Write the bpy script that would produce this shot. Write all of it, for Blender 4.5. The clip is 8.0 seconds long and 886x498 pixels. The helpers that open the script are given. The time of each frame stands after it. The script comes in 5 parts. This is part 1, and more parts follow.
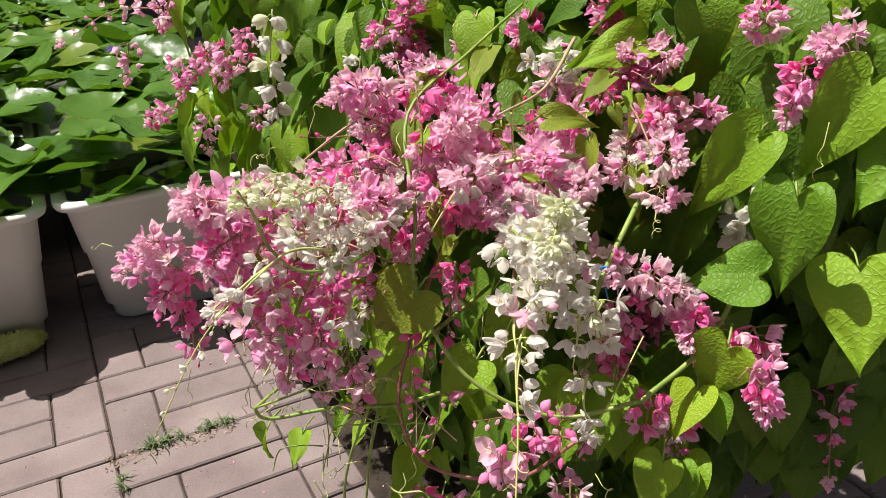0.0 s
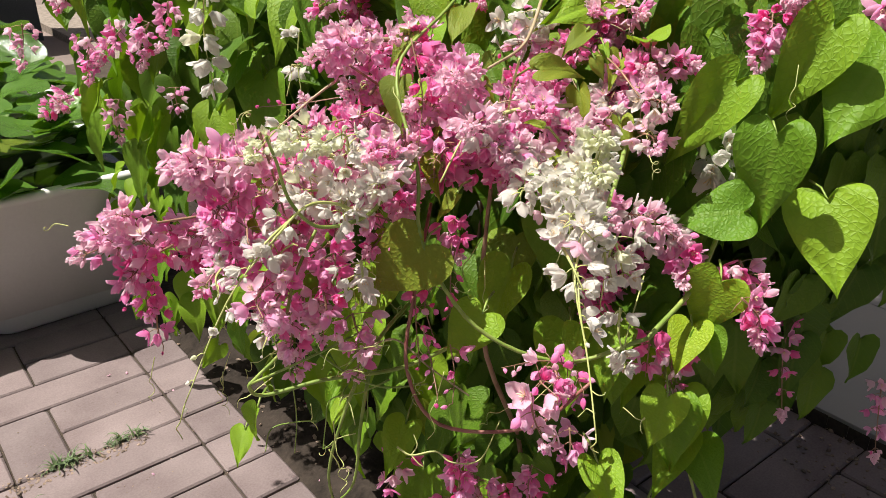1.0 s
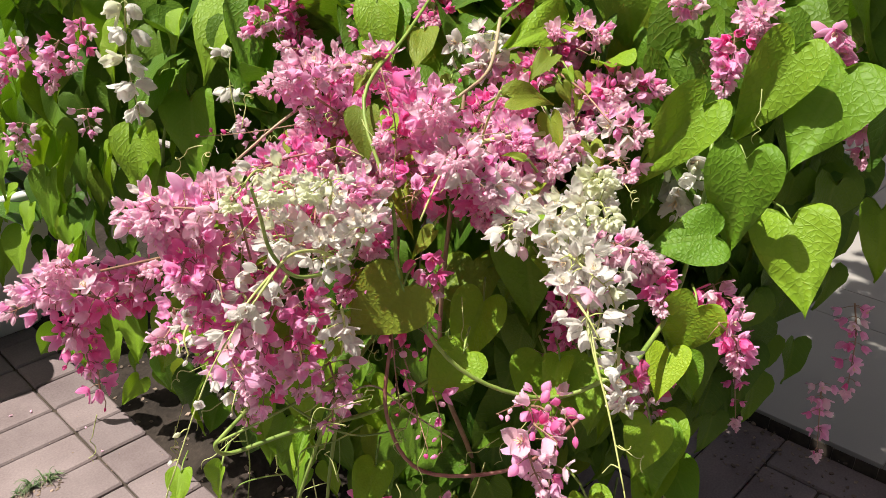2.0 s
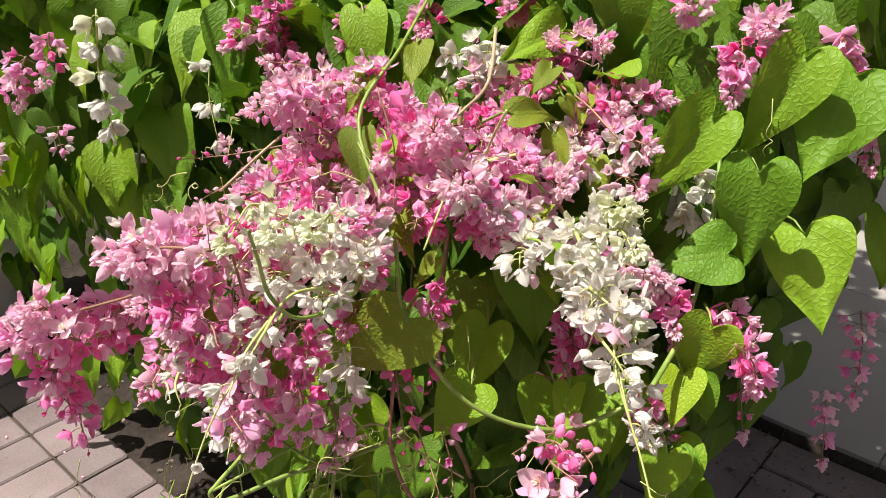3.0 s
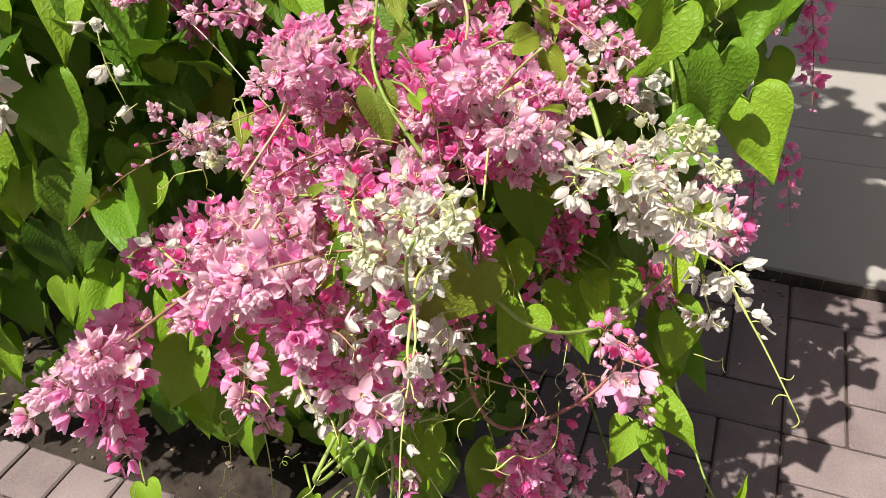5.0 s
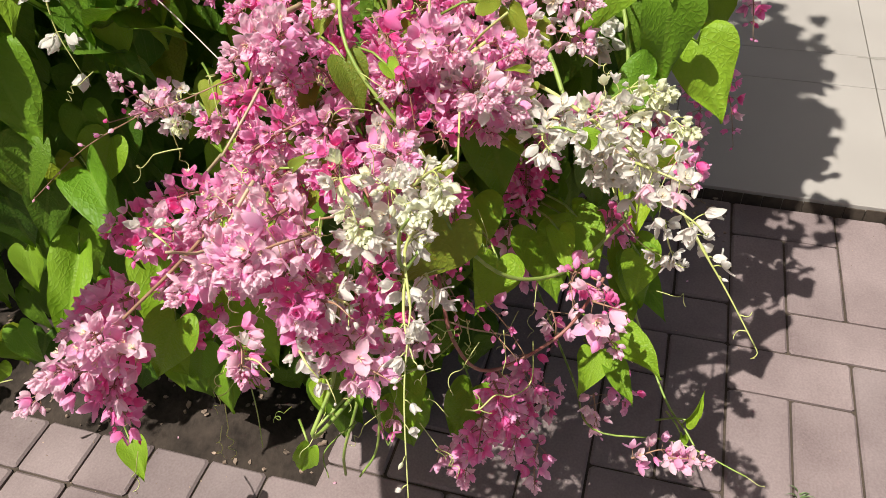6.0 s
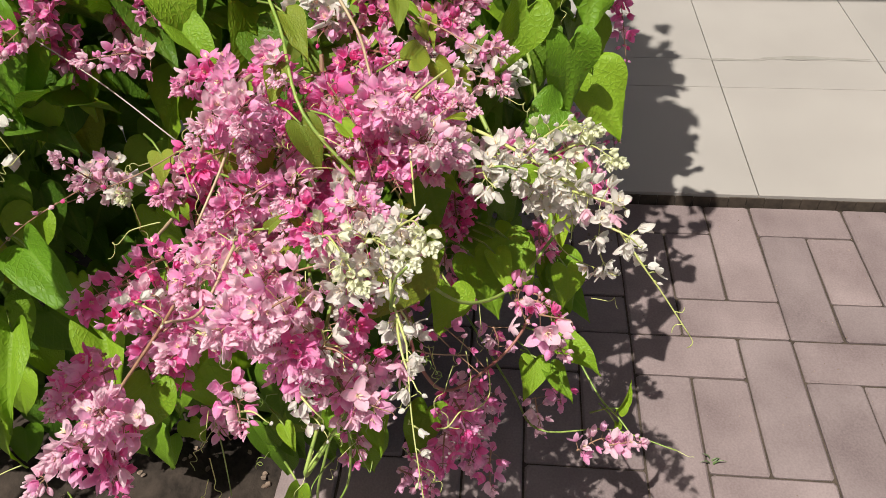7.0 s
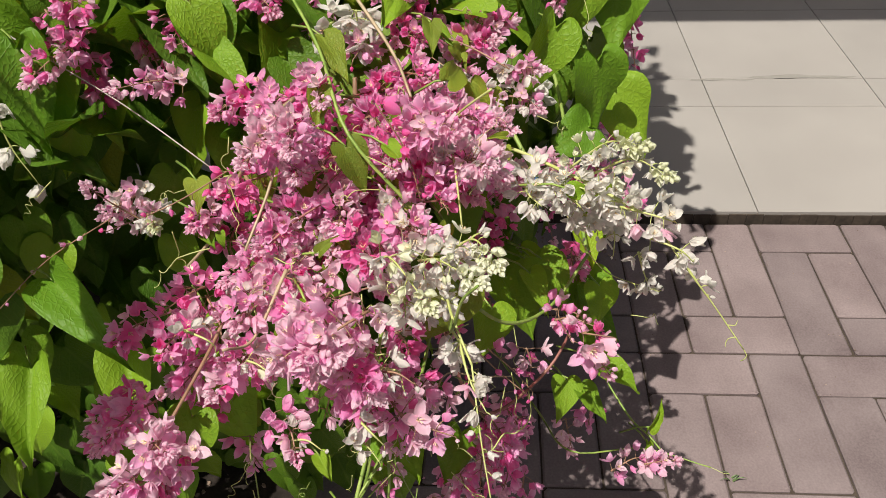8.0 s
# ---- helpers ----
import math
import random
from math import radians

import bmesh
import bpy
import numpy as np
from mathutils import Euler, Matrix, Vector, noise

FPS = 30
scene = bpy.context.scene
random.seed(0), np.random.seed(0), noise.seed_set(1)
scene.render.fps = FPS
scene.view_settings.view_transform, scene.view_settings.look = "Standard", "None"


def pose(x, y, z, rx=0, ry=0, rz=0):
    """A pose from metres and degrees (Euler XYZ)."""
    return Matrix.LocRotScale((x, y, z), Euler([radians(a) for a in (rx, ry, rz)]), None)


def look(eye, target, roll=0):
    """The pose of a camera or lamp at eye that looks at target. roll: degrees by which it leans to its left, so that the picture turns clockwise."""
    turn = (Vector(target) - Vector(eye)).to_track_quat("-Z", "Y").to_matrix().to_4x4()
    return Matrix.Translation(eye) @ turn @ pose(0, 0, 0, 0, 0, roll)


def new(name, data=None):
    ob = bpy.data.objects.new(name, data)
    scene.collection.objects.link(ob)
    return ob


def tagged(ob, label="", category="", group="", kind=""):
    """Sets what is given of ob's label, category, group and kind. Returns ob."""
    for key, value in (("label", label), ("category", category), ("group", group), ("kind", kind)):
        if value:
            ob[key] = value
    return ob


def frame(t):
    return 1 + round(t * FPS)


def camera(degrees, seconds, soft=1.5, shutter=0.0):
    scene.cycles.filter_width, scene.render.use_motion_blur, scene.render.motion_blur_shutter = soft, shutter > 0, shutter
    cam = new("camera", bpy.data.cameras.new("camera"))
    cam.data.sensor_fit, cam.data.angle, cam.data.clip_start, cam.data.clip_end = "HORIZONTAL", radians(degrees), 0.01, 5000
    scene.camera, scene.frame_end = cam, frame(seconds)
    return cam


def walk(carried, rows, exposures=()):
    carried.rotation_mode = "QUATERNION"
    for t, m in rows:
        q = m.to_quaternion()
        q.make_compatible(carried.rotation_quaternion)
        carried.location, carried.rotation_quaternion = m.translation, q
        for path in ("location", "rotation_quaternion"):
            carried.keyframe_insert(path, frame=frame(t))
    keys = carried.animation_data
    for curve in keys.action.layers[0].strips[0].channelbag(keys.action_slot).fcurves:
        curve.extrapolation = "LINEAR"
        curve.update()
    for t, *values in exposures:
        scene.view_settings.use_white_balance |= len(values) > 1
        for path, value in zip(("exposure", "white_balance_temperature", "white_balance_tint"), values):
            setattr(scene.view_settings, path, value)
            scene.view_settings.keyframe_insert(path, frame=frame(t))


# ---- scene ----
cam = camera(58.6, 8.0, soft=0.85)
PATH = [
    (0, (1.172, 1.552, 1.005), (1.975, 3.166, 0.14), -2.3),
    (0.5, (1.121, 1.569, 0.979), (2.099, 3.084, 0.113), -1.1),
    (1, (1.066, 1.606, 0.967), (2.173, 3.032, 0.107), -0.8),
    (1.5, (1.046, 1.646, 0.972), (2.268, 2.974, 0.11), 0.2),
    (2.8, (1.045, 1.716, 0.996), (2.391, 2.908, 0.122), 0.1),
    (3, (1.061, 1.723, 0.99), (2.4, 2.922, 0.113), -0.2),
    (3.5, (1.085, 1.767, 0.986), (2.449, 2.926, 0.093), -1.3),
    (4, (1.058, 1.831, 1.008), (2.586, 2.731, 0.083), -0.9),
    (4.5, (1.002, 1.884, 1.027), (2.55, 2.616, -0.007), -3.0),
    (5, (0.98, 1.903, 1.055), (2.452, 2.534, -0.143), -3.1),
    (5.2, (0.985, 1.897, 1.069), (2.417, 2.539, -0.17), -3.9),
    (6.3, (0.959, 1.952, 1.107), (2.355, 2.312, -0.279), -5.3),
    (6.5, (0.952, 1.972, 1.121), (2.394, 2.229, -0.241), -5.3),
    (7, (0.923, 1.983, 1.148), (2.406, 2.14, -0.184), -1.9),
    (7.5, (0.903, 1.988, 1.143), (2.416, 2.156, -0.154), -0.3),
    (8, (0.921, 2.038, 1.141), (2.452, 2.144, -0.141), -2.1),
]
walk(cam, [(t, look(eye, target, roll)) for t, eye, target, roll in PATH], [(0, 0.54), (3.0, 0.64), (4.0, 0.64), (5.0, 0.57), (6.5, 0.38), (8.0, 0.12)])

# ---- light ----
SUN_WAY = Vector((0.236, -0.181, -0.654)).normalized()
world = bpy.data.worlds.new("sky")
scene.world = world
world.use_nodes = True
wt = world.node_tree
sky = wt.nodes.new("ShaderNodeTexSky")
sky.sky_type, sky.sun_disc = "NISHITA", False
sky.air_density, sky.dust_density, sky.ozone_density = 1.0, 7.0, 0.4
sky.sun_elevation, sky.sun_rotation = math.asin(-SUN_WAY.z), math.atan2(-SUN_WAY.x, -SUN_WAY.y)
wt.links.new(sky.outputs[0], wt.nodes["Background"].inputs[0])
wt.nodes["Background"].inputs[1].default_value = 0.039
sun_data = bpy.data.lights.new("sun", "SUN")
sun_data.energy, sun_data.angle, sun_data.color = 5.0, radians(0.5), (1.0, 0.94, 0.85)
sun = new("sun", sun_data)
sun.matrix_world = look(-SUN_WAY * 20, (0, 0, 0))



# ---- materials ----
def material(name):
    m = bpy.data.materials.new(name)
    m.use_nodes = True
    return m, m.node_tree, m.node_tree.nodes["Principled BSDF"]


def node(tree, kind, **inputs):
    n = tree.nodes.new(kind)
    for key, value in inputs.items():
        n.inputs[key.replace("_", " ")].default_value = value
    return n


def maths(tree, op, a, b=None, clamp=False):
    n = tree.nodes.new("ShaderNodeMath")
    n.operation, n.use_clamp = op, clamp
    for k, v in enumerate((a, b)):
        if v is None:
            continue
        if isinstance(v, (int, float)):
            n.inputs[k].default_value = v
        else:
            tree.links.new(v, n.inputs[k])
    return n.outputs[0]


def ramp(tree, fac, stops):
    n = tree.nodes.new("ShaderNodeValToRGB")
    e = n.color_ramp.elements
    while len(e) < len(stops):
        e.new(0.5)
    for el, (pos, col) in zip(e, stops):
        el.position, el.color = pos, (*col, 1)
    tree.links.new(fac, n.inputs[0])
    return n.outputs[0]


def mixed(tree, fac, a, b, blend="MIX"):
    n = tree.nodes.new("ShaderNodeMix")
    n.data_type, n.blend_type = "RGBA", blend
    for key, v in ((0, fac), (6, a), (7, b)):
        if isinstance(v, (int, float)):
            n.inputs[key].default_value = v
        elif isinstance(v, tuple):
            n.inputs[key].default_value = (*v, 1)
        else:
            tree.links.new(v, n.inputs[key])
    return n.outputs[2]


def thin(tree, bsdf, colour, share):
    """Light through a thin leaf or petal."""
    tr = tree.nodes.new("ShaderNodeBsdfTranslucent")
    tree.links.new(colour, tr.inputs[0])
    mix = tree.nodes.new("ShaderNodeMixShader")
    mix.inputs[0].default_value = share
    tree.links.new(bsdf.outputs[0], mix.inputs[1])
    tree.links.new(tr.outputs[0], mix.inputs[2])
    tree.links.new(mix.outputs[0], tree.nodes["Material Output"].inputs[0])


def bump(tree, bsdf, height, strength, distance):
    b = node(tree, "ShaderNodeBump", Strength=strength, Distance=distance)
    tree.links.new(height, b.inputs["Height"])
    tree.links.new(b.outputs[0], bsdf.inputs["Normal"])


def leaf_material(name, dark, light, yellow, island=False, gloss=0.52, relief=0.36, shine=0.28):
    m, t, p = material(name)
    uv = node(t, "ShaderNodeUVMap")
    sep = node(t, "ShaderNodeSeparateXYZ")
    t.links.new(uv.outputs[0], sep.inputs[0])
    across = maths(t, "ABSOLUTE", maths(t, "MULTIPLY", maths(t, "SUBTRACT", sep.outputs[0], 0.5), 2.0))
    w = maths(t, "SUBTRACT", maths(t, "MULTIPLY", sep.outputs[1], 7.0), maths(t, "MULTIPLY", maths(t, "POWER", across, 1.25), 3.6))
    lateral = maths(t, "MULTIPLY", maths(t, "ABSOLUTE", maths(t, "SUBTRACT", maths(t, "FRACT", w), 0.5)), 2.0)
    lateral = maths(t, "MULTIPLY", maths(t, "SUBTRACT", lateral, 0.90, True), 10.0, True)
    mid = maths(t, "MULTIPLY", maths(t, "SUBTRACT", 0.06, across, True), 25.0, True)
    vein = maths(t, "MAXIMUM", lateral, mid)
    net = node(t, "ShaderNodeTexVoronoi", Scale=19.0)
    net.feature = "DISTANCE_TO_EDGE"
    jig = node(t, "ShaderNodeTexNoise", Scale=7.0, Detail=2.0)
    t.links.new(uv.outputs[0], jig.inputs["Vector"])
    t.links.new(mixed(t, 0.07, uv.outputs[0], jig.outputs[1]), net.inputs["Vector"])
    groove = maths(t, "SUBTRACT", 1.0, maths(t, "MULTIPLY", net.outputs["Distance"], 7.5, True), True)
    puff = maths(t, "MULTIPLY", maths(t, "POWER", net.outputs["Distance"], 0.7), 0.55)
    height = maths(t, "SUBTRACT", maths(t, "SUBTRACT", puff, maths(t, "MULTIPLY", groove, 0.10)), maths(t, "MULTIPLY", vein, 0.32))
    if island:
        rnd = t.nodes.new("ShaderNodeNewGeometry").outputs["Random Per Island"]
    else:
        rnd = t.nodes.new("ShaderNodeObjectInfo").outputs["Random"]
    tc = node(t, "ShaderNodeTexCoord")
    blotch = node(t, "ShaderNodeTexNoise", Scale=28.0, Detail=4.0)
    t.links.new(tc.outputs["Object"] if island else uv.outputs[0], blotch.inputs["Vector"])
    if not island:
        blotch.inputs["Scale"].default_value = 4.0
    base = ramp(t, rnd, [(0.0, dark), (0.6, light), (0.93, light), (1.0, yellow)])
    base = mixed(t, maths(t, "MULTIPLY", blotch.outputs[0], 0.35), base, (0.138, 0.26, 0.023))
    base = mixed(t, maths(t, "MULTIPLY", groove, 0.13), base, dark)
    base = mixed(t, maths(t, "MULTIPLY", vein, 0.16), base, (0.25, 0.36, 0.06))
    spot = node(t, "ShaderNodeTexNoise", Scale=9.0, Detail=2.0)
    t.links.new(uv.outputs[0], spot.inputs["Vector"])
    hole = maths(t, "MULTIPLY", maths(t, "SUBTRACT", spot.outputs[0], 0.72, True), 9.0, True)
    base = mixed(t, hole, base, (0.16, 0.10, 0.03))
    t.links.new(base, p.inputs["Base Color"])
    p.inputs["Roughness"].default_value = gloss
    p.inputs["Specular IOR Level"].default_value = shine
    bump(t, p, height, relief, 0.0042)
    thin(t, p, mixed(t, 1.0, base, (1.2, 1.2, 0.4), "MULTIPLY"), 0.28)
    return m


def petal_material(name, deep, pale, tip, share=0.42):
    m, t, p = material(name)
    uv = node(t, "ShaderNodeUVMap")
    sep = node(t, "ShaderNodeSeparateXYZ")
    t.links.new(uv.outputs[0], sep.inputs[0])
    rnd = t.nodes.new("ShaderNodeObjectInfo").outputs["Random"]
    base = ramp(t, rnd, [(0.0, deep), (0.5, tuple((a + b) / 2 for a, b in zip(deep, pale))), (1.0, pale)])
    along = maths(t, "POWER", sep.outputs[1], 2.0)
    base = mixed(t, maths(t, "MULTIPLY", along, 0.5), base, tip)
    ribs = node(t, "ShaderNodeTexWave", Scale=4.5, Distortion=1.5, Detail=2.0)
    t.links.new(uv.outputs[0], ribs.inputs["Vector"])
    base = mixed(t, maths(t, "MULTIPLY", ribs.outputs[1], 0.12), base, tuple(0.7 * c for c in deep))
    t.links.new(base, p.inputs["Base Color"])
    p.inputs["Roughness"].default_value = 0.55
    p.inputs["Specular IOR Level"].default_value = 0.25
    bump(t, p, ribs.outputs[1], 0.3, 0.0006)
    thin(t, p, base, share)
    return m


def rough_material(name, a, b, scale, rough=0.8, relief=0.3, depth=0.002, fine=120.0, by_object=0.0, specular=0.3):
    m, t, p = material(name)
    tc = node(t, "ShaderNodeTexCoord")
    geo = t.nodes.new("ShaderNodeNewGeometry")
    big = node(t, "ShaderNodeTexNoise", Scale=scale, Detail=5.0)
    small = node(t, "ShaderNodeTexNoise", Scale=fine, Detail=3.0)
    t.links.new(geo.outputs["Position"], big.inputs["Vector"])
    t.links.new(geo.outputs["Position"], small.inputs["Vector"])
    both = maths(t, "ADD", maths(t, "MULTIPLY", big.outputs[0], 0.65), maths(t, "MULTIPLY", small.outputs[0], 0.35))
    base = ramp(t, both, [(0.32, a), (0.68, b)])
    if by_object:
        rnd = maths(t, "ADD", t.nodes.new("ShaderNodeObjectInfo").outputs["Random"], geo.outputs["Random Per Island"])
        rnd = maths(t, "FRACT", rnd)
        shade = ramp(t, rnd, [(0.0, (1 - by_object, 1 - by_object, 1 - by_object)), (1.0, (1 + by_object, 1 + by_object * 0.85, 1 + by_object * 0.75))])
        base = mixed(t, 1.0, base, shade, "MULTIPLY")
    t.links.new(base, p.inputs["Base Color"])
    p.inputs["Roughness"].default_value = rough
    p.inputs["Specular IOR Level"].default_value = specular
    bump(t, p, both, relief, depth)
    return m


def stem_material(name, a, b):
    m, t, p = material(name)
    geo = t.nodes.new("ShaderNodeNewGeometry")
    n = node(t, "ShaderNodeTexNoise", Scale=60.0, Detail=3.0)
    t.links.new(geo.outputs["Position"], n.inputs["Vector"])
    base = ramp(t, n.outputs[0], [(0.35, a), (0.65, b)])
    t.links.new(base, p.inputs["Base Color"])
    p.inputs["Roughness"].default_value = 0.5
    bump(t, p, n.outputs[0], 0.25, 0.0008)
    return m


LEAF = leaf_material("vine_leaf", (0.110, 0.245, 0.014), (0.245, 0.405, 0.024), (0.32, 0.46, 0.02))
# same leaves in darker greens: shade inside the vine put into the colour
LEAF_SHADED = leaf_material("shade_darkened_leaf", (0.040, 0.110, 0.009), (0.105, 0.205, 0.014), (0.26, 0.32, 0.014), island=True)
YOUNG = leaf_material("young_leaf", (0.15, 0.20, 0.022), (0.27, 0.33, 0.035), (0.42, 0.46, 0.04))
PAD = leaf_material("lily_pad", (0.045, 0.125, 0.024), (0.100, 0.215, 0.036), (0.22, 0.26, 0.035), gloss=0.13, relief=0.25, shine=0.7)
HOT = petal_material("hot_pink_petal", (0.95, 0.14, 0.48), (0.96, 0.30, 0.66), (0.97, 0.54, 0.82), 0.54)
PINK = petal_material("pink_petal", (0.96, 0.36, 0.69), (0.97, 0.57, 0.82), (0.98, 0.78, 0.91), 0.54)
PALE = petal_material("pale_pink_petal", (0.96, 0.57, 0.75), (0.97, 0.76, 0.85), (0.97, 0.87, 0.90), 0.54)
WHITE = petal_material("white_petal", (0.84, 0.81, 0.76), (0.88, 0.87, 0.82), (0.88, 0.87, 0.82), 0.5)
CREAM = petal_material("greenish_bud_petal", (0.80, 0.83, 0.54), (0.89, 0.90, 0.74), (0.90, 0.91, 0.80))
LILAC = petal_material("lilac_petal", (0.22, 0.12, 0.62), (0.36, 0.24, 0.75), (0.45, 0.33, 0.8))
STAMEN = stem_material("stamen", (0.80, 0.62, 0.38), (0.86, 0.72, 0.50))
GREEN_STEM = stem_material("green_stem", (0.16, 0.27, 0.04), (0.30, 0.40, 0.09))
PALE_STEM = stem_material("pale_green_stem", (0.42, 0.47, 0.14), (0.52, 0.56, 0.22))
RED_STEM = stem_material("reddish_stem", (0.22, 0.07, 0.06), (0.34, 0.16, 0.12))
BROWN_STEM = stem_material("brown_stem", (0.24, 0.14, 0.08), (0.36, 0.22, 0.14))
WOODY = stem_material("pale_woody_stem", (0.34, 0.25, 0.15), (0.50, 0.40, 0.26))
BRICK = rough_material("paver", (0.140, 0.108, 0.109), (0.252, 0.207, 0.206), 7.0, 0.85, 0.65, 0.0018, 260.0, 0.12)
SAND = rough_material("joint_sand", (0.035, 0.028, 0.022), (0.085, 0.066, 0.050), 25.0, 0.95, 0.5, 0.003)
GROUND = rough_material("far_paving", (0.17, 0.135, 0.12), (0.24, 0.19, 0.175), 3.0, 0.9, 0.4, 0.002)
SOIL = rough_material("soil", (0.012, 0.009, 0.007), (0.050, 0.038, 0.030), 18.0, 0.95, 0.8, 0.012, 90.0)
DEBRIS = rough_material("dry_debris", (0.12, 0.085, 0.06), (0.34, 0.27, 0.22), 60.0, 0.9, 0.3, 0.001, 200.0, 0.4)
TILE = rough_material("cream_tile", (0.30, 0.282, 0.262), (0.352, 0.333, 0.31), 3.5, 0.5, 0.08, 0.0006, 400.0, 0.03)
GROUT = rough_material("dirty_grout", (0.16, 0.135, 0.11), (0.33, 0.28, 0.24), 30.0, 0.9, 0.4, 0.002)
STAIN = rough_material("grey_stain", (0.235, 0.225, 0.20), (0.31, 0.295, 0.27), 40.0, 0.8, 0.2, 0.0006)
PLASTIC = rough_material("white_plastic", (0.76, 0.755, 0.73), (0.84, 0.835, 0.81), 6.0, 0.45, 0.06, 0.0008, 150.0, 0.0, 0.5)
WATER = rough_material("dark_water", (0.012, 0.016, 0.010), (0.02, 0.026, 0.016), 8.0, 0.06, 0.05, 0.001, 30.0, 0.0, 0.6)
HEDGE = rough_material("dark_wall", (0.05, 0.055, 0.06), (0.10, 0.105, 0.11), 2.0, 0.8, 0.2, 0.003)
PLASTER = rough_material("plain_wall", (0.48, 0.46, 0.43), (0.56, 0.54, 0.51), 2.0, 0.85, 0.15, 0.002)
MOSS = rough_material("fuzzy_moss", (0.46, 0.50, 0.12), (0.72, 0.74, 0.30), 40.0, 0.95, 0.9, 0.01)
GRASS = stem_material("weed_blade", (0.05, 0.09, 0.03), (0.13, 0.19, 0.07))
TWINE = stem_material("pale_twine", (0.40, 0.36, 0.30), (0.52, 0.49, 0.42))
BLUE = stem_material("blue_tie", (0.02, 0.16, 0.55), (0.04, 0.28, 0.65))


# ---- mesh helpers ----
def mesh_of(name, bm, mat, smooth=True):
    me = bpy.data.meshes.new(name)
    bm.normal_update()
    bm.to_mesh(me)
    bm.free()
    me.materials.append(mat)
    me.polygons.foreach_set("use_smooth", [smooth] * len(me.polygons))
    return me


def part(name, bm, mat, parent, label="", smooth=True):
    me = bm if isinstance(bm, bpy.types.Mesh) else mesh_of(name, bm, mat, smooth)
    ob = new(name, me)
    ob.parent = parent
    return tagged(ob, label) if label else ob


def thing(name, label, category, group="", at=(0, 0, 0), kind=""):
    ob = new(name)
    ob.location = at
    ob.empty_display_size = 0.05
    return tagged(ob, label, category, group, kind)


def smooth_path(points, steps=6):
    """A Catmull-Rom line through the points."""
    p = [Vector(q) for q in points]
    p = [2 * p[0] - p[1]] + p + [2 * p[-1] - p[-2]]
    out = []
    for a, b, c, d in zip(p, p[1:], p[2:], p[3:]):
        for k in range(steps):
            s = k / steps
            out.append(0.5 * (2 * b + (c - a) * s + (2 * a - 5 * b + 4 * c - d) * s * s + (3 * b - a - 3 * c + d) * s ** 3))
    return out + [p[-2]]


def tube(bm, pts, r0, r1, sides=6):
    rings = []
    side = Vector((0.3, 0.2, 1.0))
    for k, q in enumerate(pts):
        way = (pts[min(k + 1, len(pts) - 1)] - pts[max(k - 1, 0)]).normalized()
        side = (side - way * side.dot(way))
        if side.length < 1e-5:
            side = way.orthogonal()
        side.normalize()
        up = way.cross(side)
        r = r0 + (r1 - r0) * k / (len(pts) - 1)
        rings.append([bm.verts.new(q + r * (math.cos(a) * side + math.sin(a) * up)) for a in (2 * math.pi * i / sides for i in range(sides))])
    for a, b in zip(rings, rings[1:]):
        for i in range(sides):
            bm.faces.new((a[i], a[(i + 1) % sides], b[(i + 1) % sides], b[i]))
    bm.faces.new(rings[0][::-1])
    bm.faces.new(rings[-1])


def basis(at, along, normal, size):
    """A pose whose y runs along, whose z faces normal."""
    y = Vector(along).normalized()
    z = Vector(normal)
    z = z - y * z.dot(y)
    if z.length < 1e-4:
        z = y.orthogonal()
    z.normalize()
    x = y.cross(z)
    m = Matrix((x, y, z)).transposed().to_4x4()
    return Matrix.Translation(at) @ m @ Matrix.Diagonal((size, size, size, 1))


def box(bm, x0, y0, z0, x1, y1, z1, chamfer=0.0):
    """A block with a chamfered top edge."""
    c = chamfer
    low = [bm.verts.new(v) for v in ((x0, y0, z0), (x1, y0, z0), (x1, y1, z0), (x0, y1, z0))]
    mid = [bm.verts.new(v) for v in ((x0, y0, z1 - c), (x1, y0, z1 - c), (x1, y1, z1 - c), (x0, y1, z1 - c))] if c else None
    top = [bm.verts.new(v) for v in ((x0 + c, y0 + c, z1), (x1 - c, y0 + c, z1), (x1 - c, y1 - c, z1), (x0 + c, y1 - c, z1))]
    layers = [low, mid, top] if c else [low, top]
    for a, b in zip(layers, layers[1:]):
        for i in range(4):
            bm.faces.new((a[i], a[(i + 1) % 4], b[(i + 1) % 4], b[i]))
    bm.faces.new(top)
    bm.faces.new(low[::-1])


# ---- setting ----
bm = bmesh.new()
N = 24
for_ground = [[bm.verts.new((-60 + 120 * i / N, -60 + 120 * j / N, -0.03)) for i in range(N + 1)] for j in range(N + 1)]
for j in range(N):
    for i in range(N):
        bm.faces.new((for_ground[j][i], for_ground[j][i + 1], for_ground[j + 1][i + 1], for_ground[j + 1][i]))
ground = tagged(new("ground", mesh_of("ground", bm, GROUND)), "grey-brown paved ground reaching into the distance", "ground", kind="structure")

bm = bmesh.new()
box(bm, -1.6, -0.6, -0.028, 2.389, 6.55, -0.007)
pavement = tagged(new("pavement", mesh_of("pavement", bm, SAND, False)), "grey-pink concrete pavers with dark sandy joints", "pavement", kind="structure")

BED_X, BED_Y = 1.525, 2.33
U = 0.1015


def soil_height(x, y):
    e = min(1.0, max(0.0, min(x - BED_X, y - BED_Y, 2.38 - x) / 0.06))
    return -0.006 + e * (0.012 + 0.030 * (noise.noise((x * 6, y * 6, 1.0)) + 0.5) + 0.010 * noise.noise((x * 31, y * 31, 4.0)))


